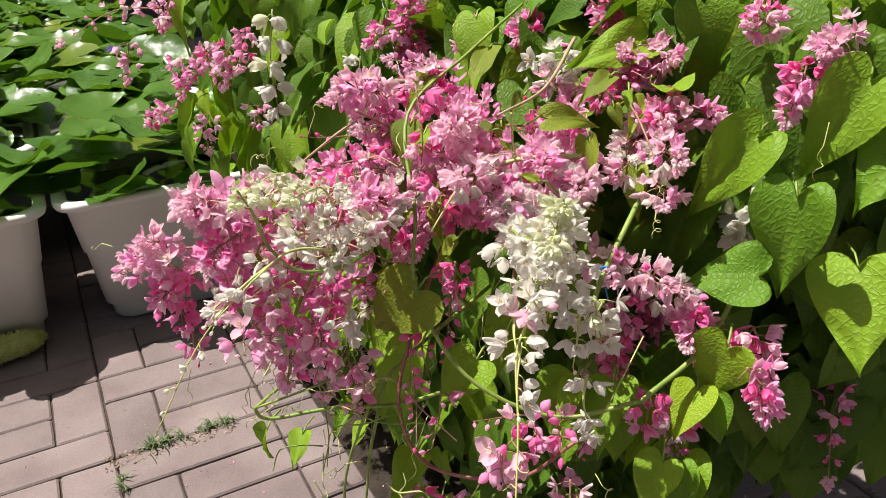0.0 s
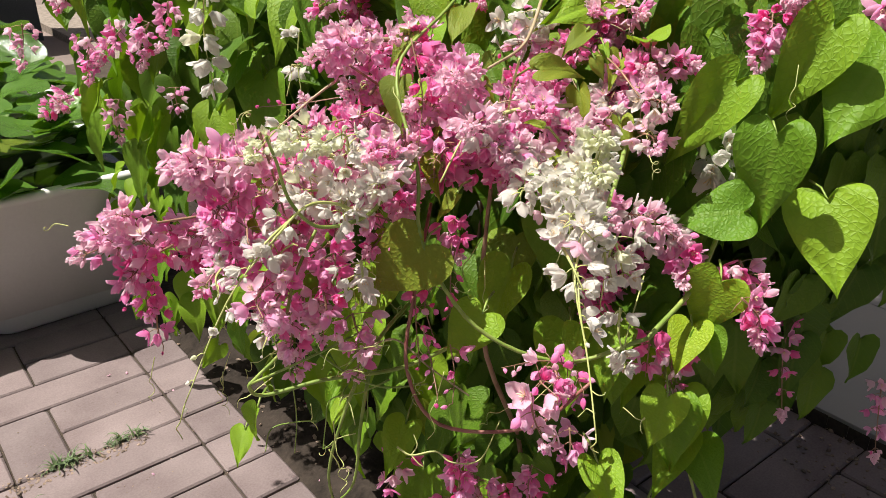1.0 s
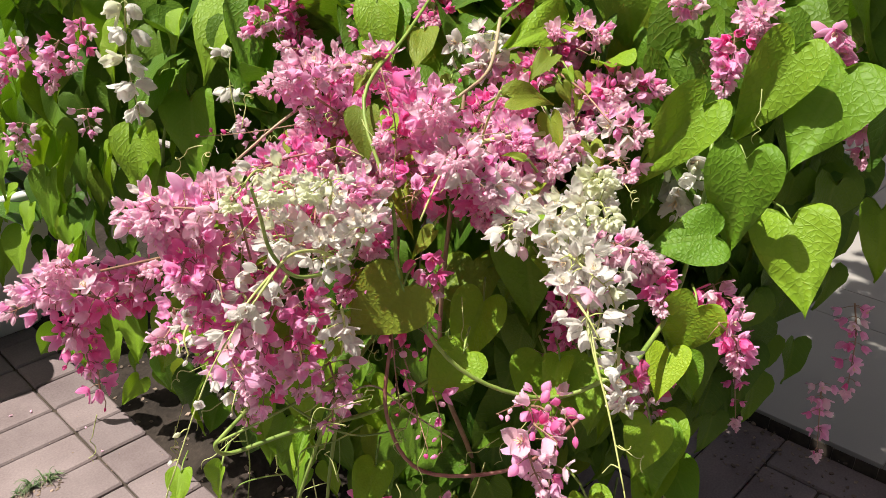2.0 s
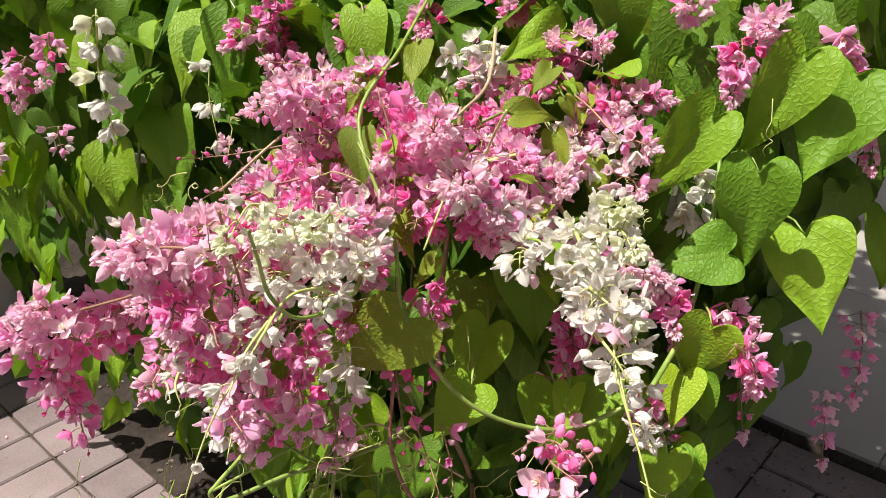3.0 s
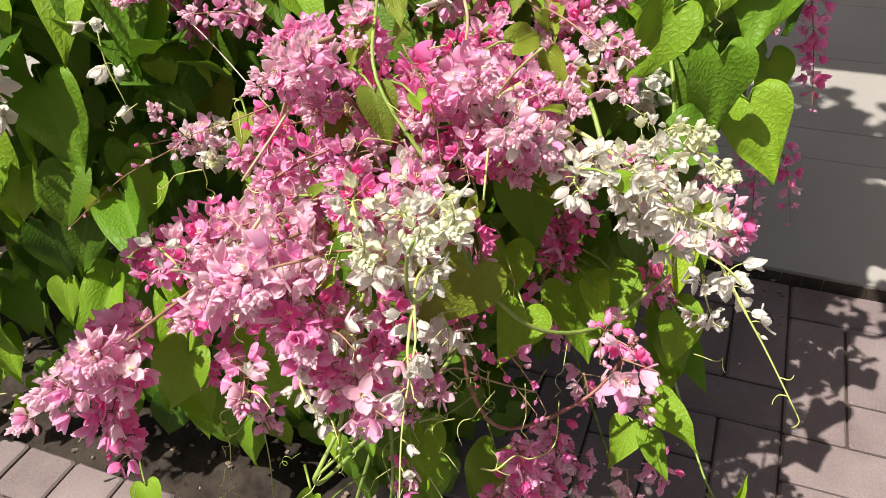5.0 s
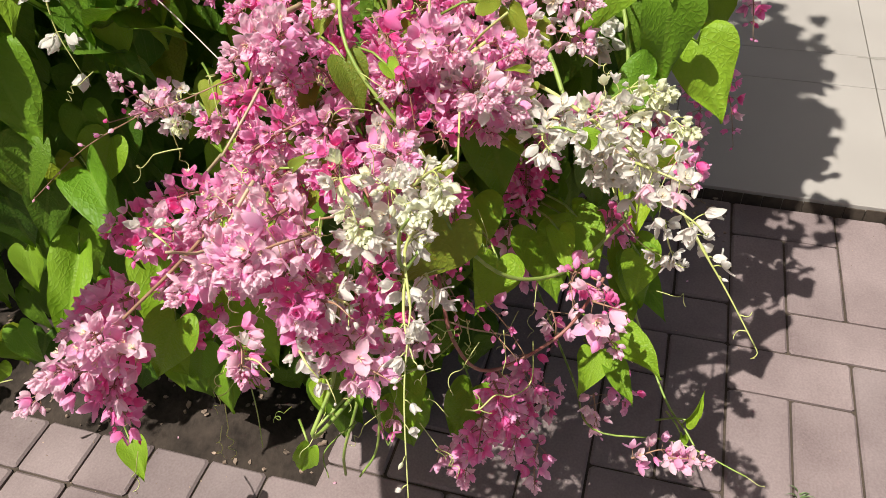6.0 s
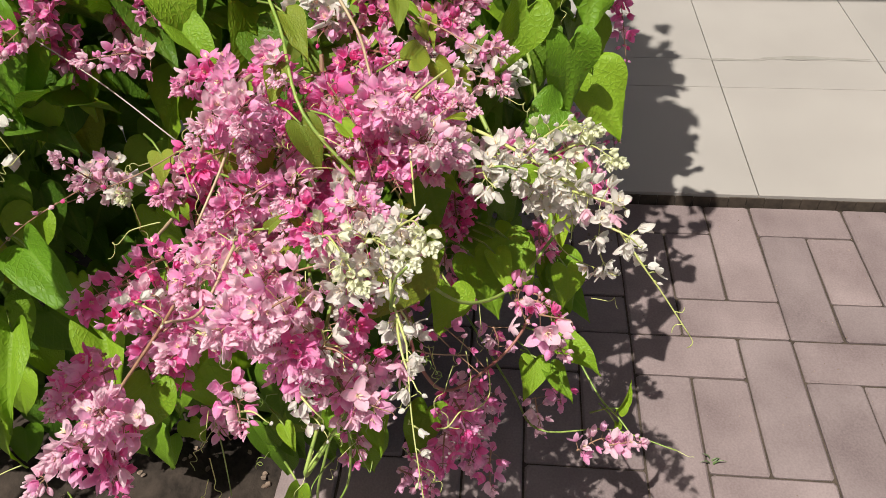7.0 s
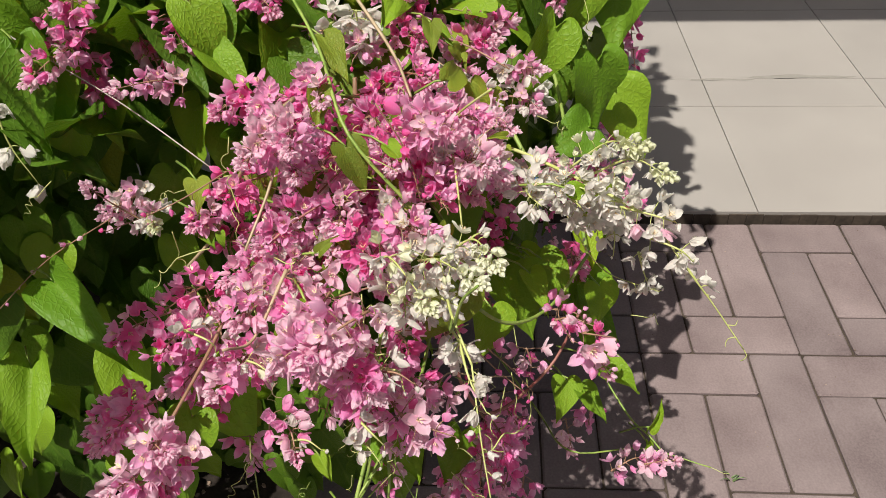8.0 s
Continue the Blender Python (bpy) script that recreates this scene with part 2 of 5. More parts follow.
bm = bmesh.new()
nx, ny = 44, 120
cells = [[None] * (nx + 1) for _ in range(ny + 1)]
for j in range(ny + 1):
    for i in range(nx + 1):
        x, y = BED_X + (2.388 - BED_X) * i / nx, BED_Y + 3.2 * j / ny
        cells[j][i] = bm.verts.new((x, y, soil_height(x, y)))
for j in range(ny):
    for i in range(nx):
        bm.faces.new((cells[j][i], cells[j][i + 1], cells[j + 1][i + 1], cells[j + 1][i]))
soil = tagged(new("soil_bed", mesh_of("soil_bed", bm, SOIL)), "dark earth bed beside the pavers under the vine", "soil", kind="structure")

# raised tiled floor
bm = bmesh.new()
box(bm, 2.391, -5.0, -0.028, 9.0, 9.0, 0.024)
step = tagged(new("raised_floor", mesh_of("raised_floor", bm, GROUT, False)), "low raised floor of cream tiles with a dirty grout edge", "floor", kind="structure")

bm = bmesh.new()
for k in range(160):
    y0 = -1.0 + 0.04 * k
    box(bm, 2.3868, y0, -0.012, 2.3896, y0 + 0.0385, 0.0225 + 0.004 * noise.noise((y0 * 9, 0.3, 0.7)), 0.001)
tagged(new("trim", mesh_of("trim", bm, SAND, False)), "dark dirty joint along the foot of the step", "joint", kind="structure")

# wall behind the tiled floor, and an unseen awning added to shade it
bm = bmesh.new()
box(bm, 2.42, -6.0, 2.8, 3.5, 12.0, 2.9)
tagged(new("canopy", mesh_of("canopy", bm, PLASTER, False)), "plain narrow unseen awning added high up to shade the tiled floor", "canopy", kind="structure")
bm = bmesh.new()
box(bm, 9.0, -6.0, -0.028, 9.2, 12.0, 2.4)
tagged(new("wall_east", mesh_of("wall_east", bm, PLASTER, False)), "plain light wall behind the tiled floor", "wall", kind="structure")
bm = bmesh.new()
box(bm, -8.0, 7.6, -0.03, 2.3, 7.8, 2.2)
tagged(new("wall_north", mesh_of("wall_north", bm, HEDGE, False)), "dark wall behind the water lily tubs", "wall", kind="structure")


# ---- water lily tubs ----
def rounded_ring(bm, hx, hy, r, z, seg=6):
    out = []
    for cx, cy, a0 in ((hx - r, hy - r, 0), (-hx + r, hy - r, 90), (-hx + r, -hy + r, 180), (hx - r, -hy + r, 270)):
        for k in range(seg + 1):
            a = radians(a0 + 90 * k / seg)
            out.append(bm.verts.new((cx + r * math.cos(a), cy + r * math.sin(a), z)))
    return out


def bridge(bm, a, b):
    n = len(a)
    for i in range(n):
        bm.faces.new((a[i], a[(i + 1) % n], b[(i + 1) % n], b[i]))


def pot_mesh():
    bm = bmesh.new()
    levels = [(0.175, 0.165, 0.045, 0.0), (0.183, 0.172, 0.05, 0.006), (0.212, 0.196, 0.055, 0.185), (0.215, 0.199, 0.055, 0.197), (0.222, 0.206, 0.055, 0.203),
              (0.238, 0.222, 0.06, 0.324), (0.258, 0.242, 0.06, 0.332), (0.262, 0.246, 0.06, 0.342), (0.258, 0.242, 0.06, 0.352), (0.240, 0.224, 0.06, 0.352),
              (0.232, 0.216, 0.055, 0.337), (0.20, 0.185, 0.05, 0.05)]
    rings = [rounded_ring(bm, *lv) for lv in levels]
    for a, b in zip(rings, rings[1:]):
        bridge(bm, a, b)
    bm.faces.new(rings[0][::-1])
    bm.faces.new(rings[-1])
    return mesh_of("tub", bm, PLASTIC)


def pad_mesh(k):
    r = random.Random(100 + k)
    bm = bmesh.new()
    uvl = bm.loops.layers.uv.new("UVMap")
    rings, n = 5, 34
    ph = r.uniform(0, 6)
    grid = []
    for i in range(rings + 1):
        row = []
        for j in range(n + 1):
            a = radians(14) + (2 * math.pi - radians(28)) * j / n
            rad = i / rings * (1 + 0.02 * math.sin(a * 5 + ph))
            z = (0.09 + 0.02 * k) * rad ** 2 * math.sin(2 * a + ph) + 0.06 * rad ** 3 * math.sin(3 * a + 2 * ph) + 0.03 * rad ** 4 * math.sin(7 * a + ph) + (0.13 - 0.04 * k) * rad ** 4
            row.append(bm.verts.new((rad * math.cos(a), rad * math.sin(a), z)))
        grid.append(row)
    for i in range(rings):
        for j in range(n):
            vs = [grid[i][j], grid[i + 1][j], grid[i + 1][j + 1], grid[i][j + 1]]
            f = bm.faces.new(vs)
            for lp, (ii, jj) in zip(f.loops, ((i, j), (i + 1, j), (i + 1, j + 1), (i, j + 1))):
                lp[uvl].uv = (0.5 + 0.5 * math.sin(6.28 * jj / n * 4) * 0.9, ii / rings * 0.6)
    bmesh.ops.remove_doubles(bm, verts=bm.verts[:], dist=1e-5)
    return mesh_of("pad", bm, PAD)


POT = pot_mesh()
PADS = [pad_mesh(k) for k in range(5)]


def lily_flower_mesh():
    bm = bmesh.new()
    uvl = bm.loops.layers.uv.new("UVMap")
    for ring, (count, tilt) in enumerate(((8, 35), (7, 58))):
        for k in range(count):
            a = 2 * math.pi * (k + 0.5 * ring) / count
            t = radians(tilt)
            out, up = Vector((math.cos(a), math.sin(a), 0)), Vector((0, 0, 1))
            way, side = out * math.cos(t) + up * math.sin(t), Vector((-math.sin(a), math.cos(a), 0))
            rows = []
            for i in range(5):
                s = i / 4
                w = 0.16 * math.sin(math.pi * min(1, 0.12 + 0.88 * s)) ** 0.8
                c = way * s + up * 0.10 * s * s
                rows.append([bm.verts.new(c + side * w * q + up * 0.05 * abs(q)) for q in (-1, 0, 1)])
            for i in range(4):
                for q in range(2):
                    f = bm.faces.new((rows[i][q], rows[i][q + 1], rows[i + 1][q + 1], rows[i + 1][q]))
                    for lp, (aa, bb) in zip(f.loops, ((q, i), (q + 1, i), (q + 1, i + 1), (q, i + 1))):
                        lp[uvl].uv = (aa / 2, bb / 4)
    return mesh_of("lily_flower", bm, LILAC)


LILY = lily_flower_mesh()
pr = random.Random(21)
for row in range(7):
    for col in range(4):
        cx, cy = 1.388 - 0.535 * col, 3.655 + 0.525 * row
        pot = thing("plant_tub", "white plastic rectangular tub with a stepped rim on the pavers", "tub", "tubs of water lilies", (cx, cy, 0))
        part("tub", POT, None, pot)
        bm = bmesh.new()
        ring = rounded_ring(bm, 0.229, 0.213, 0.055, 0.312)
        bm.faces.new(ring)
        part("water", bm, WATER, pot, "dark still water")
        lily = thing("water_lily", "glossy green water lily pads crowding over the tub rim", "water lily", "water lilies in tubs", (cx, cy, 0.318))
        for k in range(30):
            a, d = pr.uniform(0, 6.283), 0.285 * math.sqrt(pr.uniform(0, 1))
            pad = part("pad", PADS[pr.randrange(5)], None, lily)
            size = pr.uniform(0.070, 0.115)
            h = pr.uniform(0.03, 0.12) - 0.02 * (d > 0.22)
            pad.matrix_local = pose(d * math.cos(a), d * 0.95 * math.sin(a), h + 0.02, pr.gauss(0, 12), pr.gauss(0, 12), pr.uniform(0, 360)) @ Matrix.Diagonal((size, size, size, 1))
        if (row, col) in ((1, 1), (3, 1), (2, 0), (4, 2)):
            fl = part("blossom", LILY, None, lily, "lilac water lily blossom")
            fl.matrix_local = pose(pr.uniform(-0.1, 0.1), -0.05, 0.12, 12, 0, 40) @ Matrix.Diagonal((0.045, 0.045, 0.045, 1))


# ---- the vine: pieces ----
def leaf_mesh(k, mat, fine=2, nr=6):
    """A heart-shaped leaf of length 1, notch at the origin, tip on y."""
    r = random.Random(300 + k)
    fold, curl, wave, lean = r.uniform(0.15, 0.85), r.uniform(0.08, 0.62), r.uniform(0.025, 0.075), r.uniform(-0.14, 0.14)
    half, ph = r.uniform(0.76, 0.98), r.uniform(0, 6)
    bm = bmesh.new()
    uvl = bm.loops.layers.uv.new("UVMap")
    rim = smooth_path([(0, 0, 0), (0.10, -0.13, 0), (0.24, -0.18, 0), (0.38, -0.10, 0), (0.44, 0.06, 0), (0.425, 0.23, 0), (0.35, 0.43, 0), (0.235, 0.63, 0), (0.115, 0.82, 0), (0.035, 0.95, 0), (0, 1.03, 0)], fine)
    na = len(rim) - 1
    turnover = 5 if fine == 2 else 3
    for sgn in (-1, 1):
        rows = []
        for i, o in enumerate(rim):
            s = i / na
            row = []
            for j in range(nr + 1):
                q = j / nr
                sp = max(0.0, min(1.0, (i - turnover) / (na - turnover))) ** 1.15 * 1.03
                x = half * o.x * q
                y = sp + (o.y - sp) * q
                z = fold * x - 0.45 * fold * x * x - curl * max(0.0, y) ** 2.2 * 0.6 - 0.25 * max(0.0, -y) + wave * math.sin(7 * y + 3 * q * sgn + ph) * q + 0.024 * math.sin(26 * y - 11 * q) * q * (1 - q) + 0.012 * math.sin(19 * y + 5 * sgn + 2 * ph) * q ** 3
                row.append(bm.verts.new((sgn * x + lean * y * y, y, z)))
            rows.append(row)
        for i in range(na):
            for j in range(nr):
                vs = [rows[i][j], rows[i][j + 1], rows[i + 1][j + 1], rows[i + 1][j]]
                ids = [(i, j), (i, j + 1), (i + 1, j + 1), (i + 1, j)]
                if sgn > 0:
                    vs, ids = vs[::-1], ids[::-1]
                f = bm.faces.new(vs)
                for lp, (ii, jj) in zip(f.loops, ids):
                    co = lp.vert.co
                    lp[uvl].uv = (0.5 + co.x, 0.2 + 0.8 * co.y)
    bmesh.ops.remove_doubles(bm, verts=bm.verts[:], dist=1e-4)
    bmesh.ops.dissolve_degenerate(bm, edges=bm.edges[:], dist=1e-5)
    return mesh_of("leaf", bm, mat)


def sepal(bm, uvl, r, base_angle, tilt, length, width, cup, lift=0.0):
    """One papery sepal: creased down the middle, pointed, with a ruffled rim."""
    t = radians(tilt)
    a = base_angle
    out, up, side = Vector((math.cos(a), math.sin(a), 0)), Vector((0, 0, 1)), Vector((-math.sin(a), math.cos(a), 0))
    rows, n = [], 5
    twist, sway = r.uniform(-0.25, 0.25), r.uniform(-0.10, 0.10)
    for i in range(n + 1):
        s = (0.0, 0.20, 0.44, 0.68, 0.87, 1.0)[i]
        w = width * (0.50, 0.90, 1.0, 0.85, 0.50, 0.04)[i]
        bend = t * (1.35 - 0.45 * s)
        mean = t * (1.35 - 0.225 * s)
        c = (out * math.sin(mean) + up * math.cos(mean)) * length * s + out * 0.05 + up * lift + side * sway * s * s
        inward = (up * math.sin(bend) - out * math.cos(bend))
        rows.append([bm.verts.new(c + side * w * q * (1 - 0.12 * abs(q)) + inward * (cup * abs(q) ** 1.4 - 0.06 * s + twist * s * w * q + r.uniform(-0.035, 0.035) * abs(q))) for q in (-1, -0.5, 0, 0.5, 1)])
    for i in range(n):
        for q in range(4):
            f = bm.faces.new((rows[i][q], rows[i][q + 1], rows[i + 1][q + 1], rows[i + 1][q]))
            for lp, (x, y) in zip(f.loops, ((q, i), (q + 1, i), (q + 1, i + 1), (q, i + 1))):
                lp[uvl].uv = (x / 4, y / n)


def spindle(bm, uvl, at, way, size, n=6, flat=0.8):
    """A pointed, slightly flattened bud with three ridges."""
    w = way.normalized()
    s = w.orthogonal().normalized()
    u = w.cross(s)
    prof = ((0.0, 0.05), (0.16, 0.27), (0.42, 0.36), (0.68, 0.28), (0.88, 0.13), (1.0, 0.01))
    rings = [[bm.verts.new(at + size * (w * z + rad * (1 + 0.20 * math.cos(3 * a)) * (s * math.cos(a) + u * flat * math.sin(a)))) for a in (2 * math.pi * i / n for i in range(n))] for z, rad in prof]
    for i, (p, q) in enumerate(zip(rings, rings[1:])):
        for k in range(n):
            f = bm.faces.new((p[k], p[(k + 1) % n], q[(k + 1) % n], q[k]))
            for lp, (x, y) in zip(f.loops, ((k, i), (k + 1, i), (k + 1, i + 1), (k, i + 1))):
                lp[uvl].uv = (x / n, y / 5)


def flower_mesh(kind, k, mat):
    """A blossom of length about 1 that opens along z."""
    r = random.Random(500 + 17 * k + len(kind))
    bm = bmesh.new()
    uvl = bm.loops.layers.uv.new("UVMap")
    if kind == "bud":
        spindle(bm, uvl, Vector((0, 0, 0)), Vector((0.05 * k, 0, 1)), 1.0, 7, 0.72)
        return mesh_of(kind, bm, mat)
    if kind == "tuft":
        for i in range(17):
            z = (i / 16) ** 0.9
            a = 2.4 * i + r.uniform(-0.4, 0.4)
            out = Vector((math.cos(a), math.sin(a), 0))
            at = out * 0.20 * (1 - z) ** 0.7 * r.uniform(0.5, 1.2) + Vector((0, 0, 0.80 * z + r.uniform(-0.04, 0.04)))
            size = (0.40 - 0.20 * z) * r.uniform(0.75, 1.2)
            way = out * r.uniform(0.5, 1.3) * (1.08 - z) + Vector((0, 0, 0.75))
            if i % 3 == 0 or z > 0.75:
                spindle(bm, uvl, at, way, size * 0.85, 5)
                continue
            known = len(bm.verts)
            for j in range(3):
                sepal(bm, uvl, r, 2.094 * j + r.uniform(-0.3, 0.3), r.uniform(8, 30), r.uniform(0.8, 1.1), r.uniform(0.30, 0.42), 0.14)
            bm.verts.ensure_lookup_table()
            m = Matrix.Translation(at) @ way.to_track_quat("Z", "Y").to_matrix().to_4x4() @ Matrix.Scale(size, 4)
            for v in bm.verts[known:]:
                v.co = m @ v.co
        return mesh_of(kind, bm, mat)
    spread = {"open": (24, 36, 48, 62), "bell": (9, 14, 19, 25)}[kind][k % 4]
    for j in range(3):
        sepal(bm, uvl, r, 2.094 * j + r.uniform(-0.25, 0.25), spread + r.uniform(-14, 20), r.uniform(0.98, 1.30), r.uniform(0.37, 0.50), 0.13)
    for j in range(2):
        sepal(bm, uvl, r, 1.2 + math.pi * j + r.uniform(-0.25, 0.25), spread * 0.72 + r.uniform(-8, 8), r.uniform(0.85, 1.05), r.uniform(0.26, 0.36), 0.10, 0.03)
    if kind == "open":
        for j in range(7):
            a, lean = 0.9 * j, r.uniform(0.10, 0.30)
            tipv = Vector((lean * math.cos(a), lean * math.sin(a), r.uniform(0.45, 0.62)))
            q = [bm.verts.new((0.03 * math.cos(a + 2.1 * i), 0.03 * math.sin(a + 2.1 * i), 0.05)) for i in range(3)]
            e = [bm.verts.new(tipv + Vector((0.035 * math.cos(2.1 * i), 0.035 * math.sin(2.1 * i), 0))) for i in range(3)]
            for i in range(3):
                bm.faces.new((q[i], q[(i + 1) % 3], e[(i + 1) % 3], e[i])).material_index = 1
            bm.faces.new(e).material_index = 1
    me = mesh_of(kind, bm, mat)
    me.materials.append(STAMEN)
    return me


LEAVES = [leaf_mesh(k, LEAF) for k in range(9)]
OLIVE_LEAVES = [leaf_mesh(k, YOUNG, 1, 4) for k in range(9)]
PLAIN_LEAVES = [leaf_mesh(k, LEAF, 1, 3) for k in range(9)]
FLOWERS = {}
for mat in (HOT, PINK, PALE, WHITE, CREAM):
    FLOWERS[mat] = {kind: [flower_mesh(kind, k, mat) for k in range(count)] for kind, count in (("open", 6), ("bell", 4), ("bud", 3), ("tuft", 2))}
TINTS = {
    "hot": ((HOT, 0.62), (PINK, 0.33), (PALE, 0.05)),
    "pink": ((PINK, 0.55), (HOT, 0.27), (PALE, 0.18)),
    "pale": ((PALE, 0.60), (PINK, 0.40)),
    "blush": ((PALE, 0.45), (WHITE, 0.35), (PINK, 0.20)),
    "white": ((WHITE, 0.93), (PALE, 0.03), (CREAM, 0.04)),
    "cream": ((CREAM, 0.55), (WHITE, 0.45)),
}
TIPS = {"hot": PINK, "pink": PALE, "pale": PALE, "blush": PALE, "white": CREAM, "cream": CREAM}
LABELS = {"hot": "hanging spray of deep pink papery blossoms", "pink": "spray of bright pink papery blossoms and buds", "pale": "spray of pale pink papery blossoms",
          "blush": "spray of blush and white papery blossoms", "white": "spray of white papery blossoms", "cream": "upright spray of greenish-white buds"}

vine = thing("coral_vine", "flowering coral vine with pink and white blossoms growing from dark soil", "climbing plant", at=(1.8, 2.45, 0.0))
vine_inv = Matrix.Translation((-1.8, -2.45, 0.0))
vr = random.Random(11)
# gaps in the bloom that keep single leaves free
VIEW = Vector((-0.66, -0.58, 0.46)).normalized()
CLEAR = [(Vector(p), room) for p, room in (((1.433, 2.140, 0.797), 0.019), ((1.445, 2.105, 0.742), 0.016), ((1.593, 1.921, 0.637), 0.024), ((1.524, 2.120, 0.79), 0.014),
                                            ((1.372, 2.058, 0.706), 0.026), ((1.50, 2.235, 0.73), 0.020), ((1.555, 1.99, 0.60), 0.02), ((1.54, 2.05, 0.80), 0.014), ((1.46, 2.17, 0.83), 0.015), ((1.40, 2.17, 0.73), 0.012))]


def pick(tint):
    x = vr.random()
    for mat, share in TINTS[tint]:
        x -= share
        if x <= 0:
            return mat
    return TINTS[tint][0][0]


def stem(points, r0, r1, mat, name="stem", label=""):
    bm = bmesh.new()
    tube(bm, smooth_path(points), r0, r1)
    ob = part(name, bm, mat, vine, label)
    ob.matrix_local = vine_inv
    return ob


def spray(base, tip, tint, n=18, arch=0.012, size=0.0104, full=0.78, first=0.04, wide=0.018, mat=None, tuft=None, opened=0.66):
    """A raceme from base to tip: crowded blossoms first, a tuft of buds at the tip."""
    crowded = wide > 0.01
    if tint == "cream":
        n, size = round(n * 1.25), size * 0.85
    if tint == "white" and wide < 0.015:
        size *= 0.85
    n = round(n * 1.75) if crowded else n
    a, b = Vector(base), Vector(tip)
    mid = (a + b) / 2 + Vector((vr.uniform(-0.006, 0.006), vr.uniform(-0.006, 0.006), arch))
    line = smooth_path([a, mid, b], 7)
    bm = bmesh.new()
    tube(bm, line, 0.0012 if crowded else 0.0007, 0.0004, 5)
    spots = []
    golden = vr.uniform(0, 6.28)
    whorl = 3 if crowded else 1
    for k in range(n):
        f = first + (1 - first) * (k // whorl * whorl) / max(1, n - 1) + vr.uniform(-0.012, 0.012)
        f = min(0.999, max(0.0, f))
        g = f * (len(line) - 1)
        i = min(int(g), len(line) - 2)
        at = line[i].lerp(line[i + 1], g - i)
        way = (line[i + 1] - line[i]).normalized()
        golden += (2.094 if k % whorl else 0.9) + vr.uniform(-0.5, 0.5)
        side = way.orthogonal().normalized()
        out = side * math.cos(golden) + way.cross(side) * math.sin(golden)
        reach = wide * vr.uniform(0.28, 1.0) * (1 - 0.65 * f) if crowded else wide * vr.uniform(0.45, 1.15) * (1 - 0.6 * f)
        end = at + out * reach + way * 0.003
        tube(bm, [at, at.lerp(end, 0.5) + Vector((0, 0, 0.001)), end], 0.0005, 0.0004, 3)
        face = (out * vr.uniform(0.6, 1.0) + way * vr.uniform(0.2, 0.7) + Vector((vr.uniform(-0.3, 0.3), vr.uniform(-0.3, 0.3), vr.uniform(-0.45, 0.25)))).normalized()
        if f < full:
            kind = "open" if vr.random() < opened else "bell"
            sc = size * vr.uniform(0.82, 1.20)
        elif f < full + 0.6 * (1 - full):
            kind, sc = "bud" if vr.random() < 0.55 else "bell", size * vr.uniform(0.60, 0.82)
        else:
            kind, sc = "bud", size * vr.uniform(0.40, 0.60)
        if all((end - spot - VIEW * min(0.06, max(0.0, (end - spot).dot(VIEW)))).length > room for spot, room in CLEAR):
            spots.append((end, face, kind, sc))
    stalk = mat or (PALE_STEM if tint in ("white", "cream") else BROWN_STEM)
    ob = part("flower_spray", bm, stalk, vine, LABELS[tint])
    ob.matrix_local = vine_inv
    for end, face, kind, sc in spots:
        m = pick(tint)
        fl = part("bud" if kind == "bud" else "flower", vr.choice(FLOWERS[m][kind]), None, ob)
        turn = face.to_track_quat("Z", "Y").to_matrix().to_4x4()
        fl.matrix_local = Matrix.Translation(end) @ turn @ pose(0, 0, 0, 0, 0, vr.uniform(0, 360)) @ Matrix.Diagonal((sc, sc, sc, 1))
    if crowded and (tuft or (tuft is None and tint != "hot" and n > 10)):
        ln = tuft or 0.020
        way = (line[-1] - line[-3]).normalized()
        fl = part("bud_tuft", vr.choice(FLOWERS[TIPS[tint]]["tuft"]), None, ob)
        fl.matrix_local = Matrix.Translation(line[-1] - way * ln * 0.3) @ way.to_track_quat("Z", "Y").to_matrix().to_4x4() @ Matrix.Diagonal((ln, ln, ln, 1))
    return ob


def bunch(at, way, tint, n=16, ln=0.055, **more):
    """A short crowded raceme round a point of the flower mass."""
    c, w = Vector(at) - VIEW * 0.008, Vector(way).normalized() * ln
    return spray(c - w * 0.55, c + w * 0.45, tint, n, more.pop("arch", 0.004), **more)


def leaf(base, tip, normal=(-0.45, -0.45, 0.75), k=None, broad=1.0, petiole=True, olive=False):
    b, t = Vector(base), Vector(tip)
    b = t + (b - t) * 0.87
    size = (t - b).length
    ob = part("leaf", (OLIVE_LEAVES if olive else LEAVES)[vr.randrange(9) if k is None else k], None, vine, "small olive-green young leaf" if olive else "")
    ob.matrix_local = vine_inv @ basis(b, t - b, normal, size) @ Matrix.Diagonal((broad, 1, 1, 1))
    if petiole:
        back = -(t - b).normalized() * 0.4 + Vector((0.35, 0.45, -0.25))
        bm = bmesh.new()
        tube(bm, [b, b + back * 0.02 + Vector((0, 0, 0.004)), b + back * 0.05], 0.0009, 0.0012, 5)
        st = part("petiole", bm, GREEN_STEM, vine)
        st.matrix_local = vine_inv
    return ob


def leaf_at(notch, tip, normal, k, broad=1.0, olive=False):
    """A leaf whose stalk meets it at the notch."""
    t = Vector(tip)
    return leaf(t + (Vector(notch) - t) / 0.897, t, normal, k, broad, True, olive)


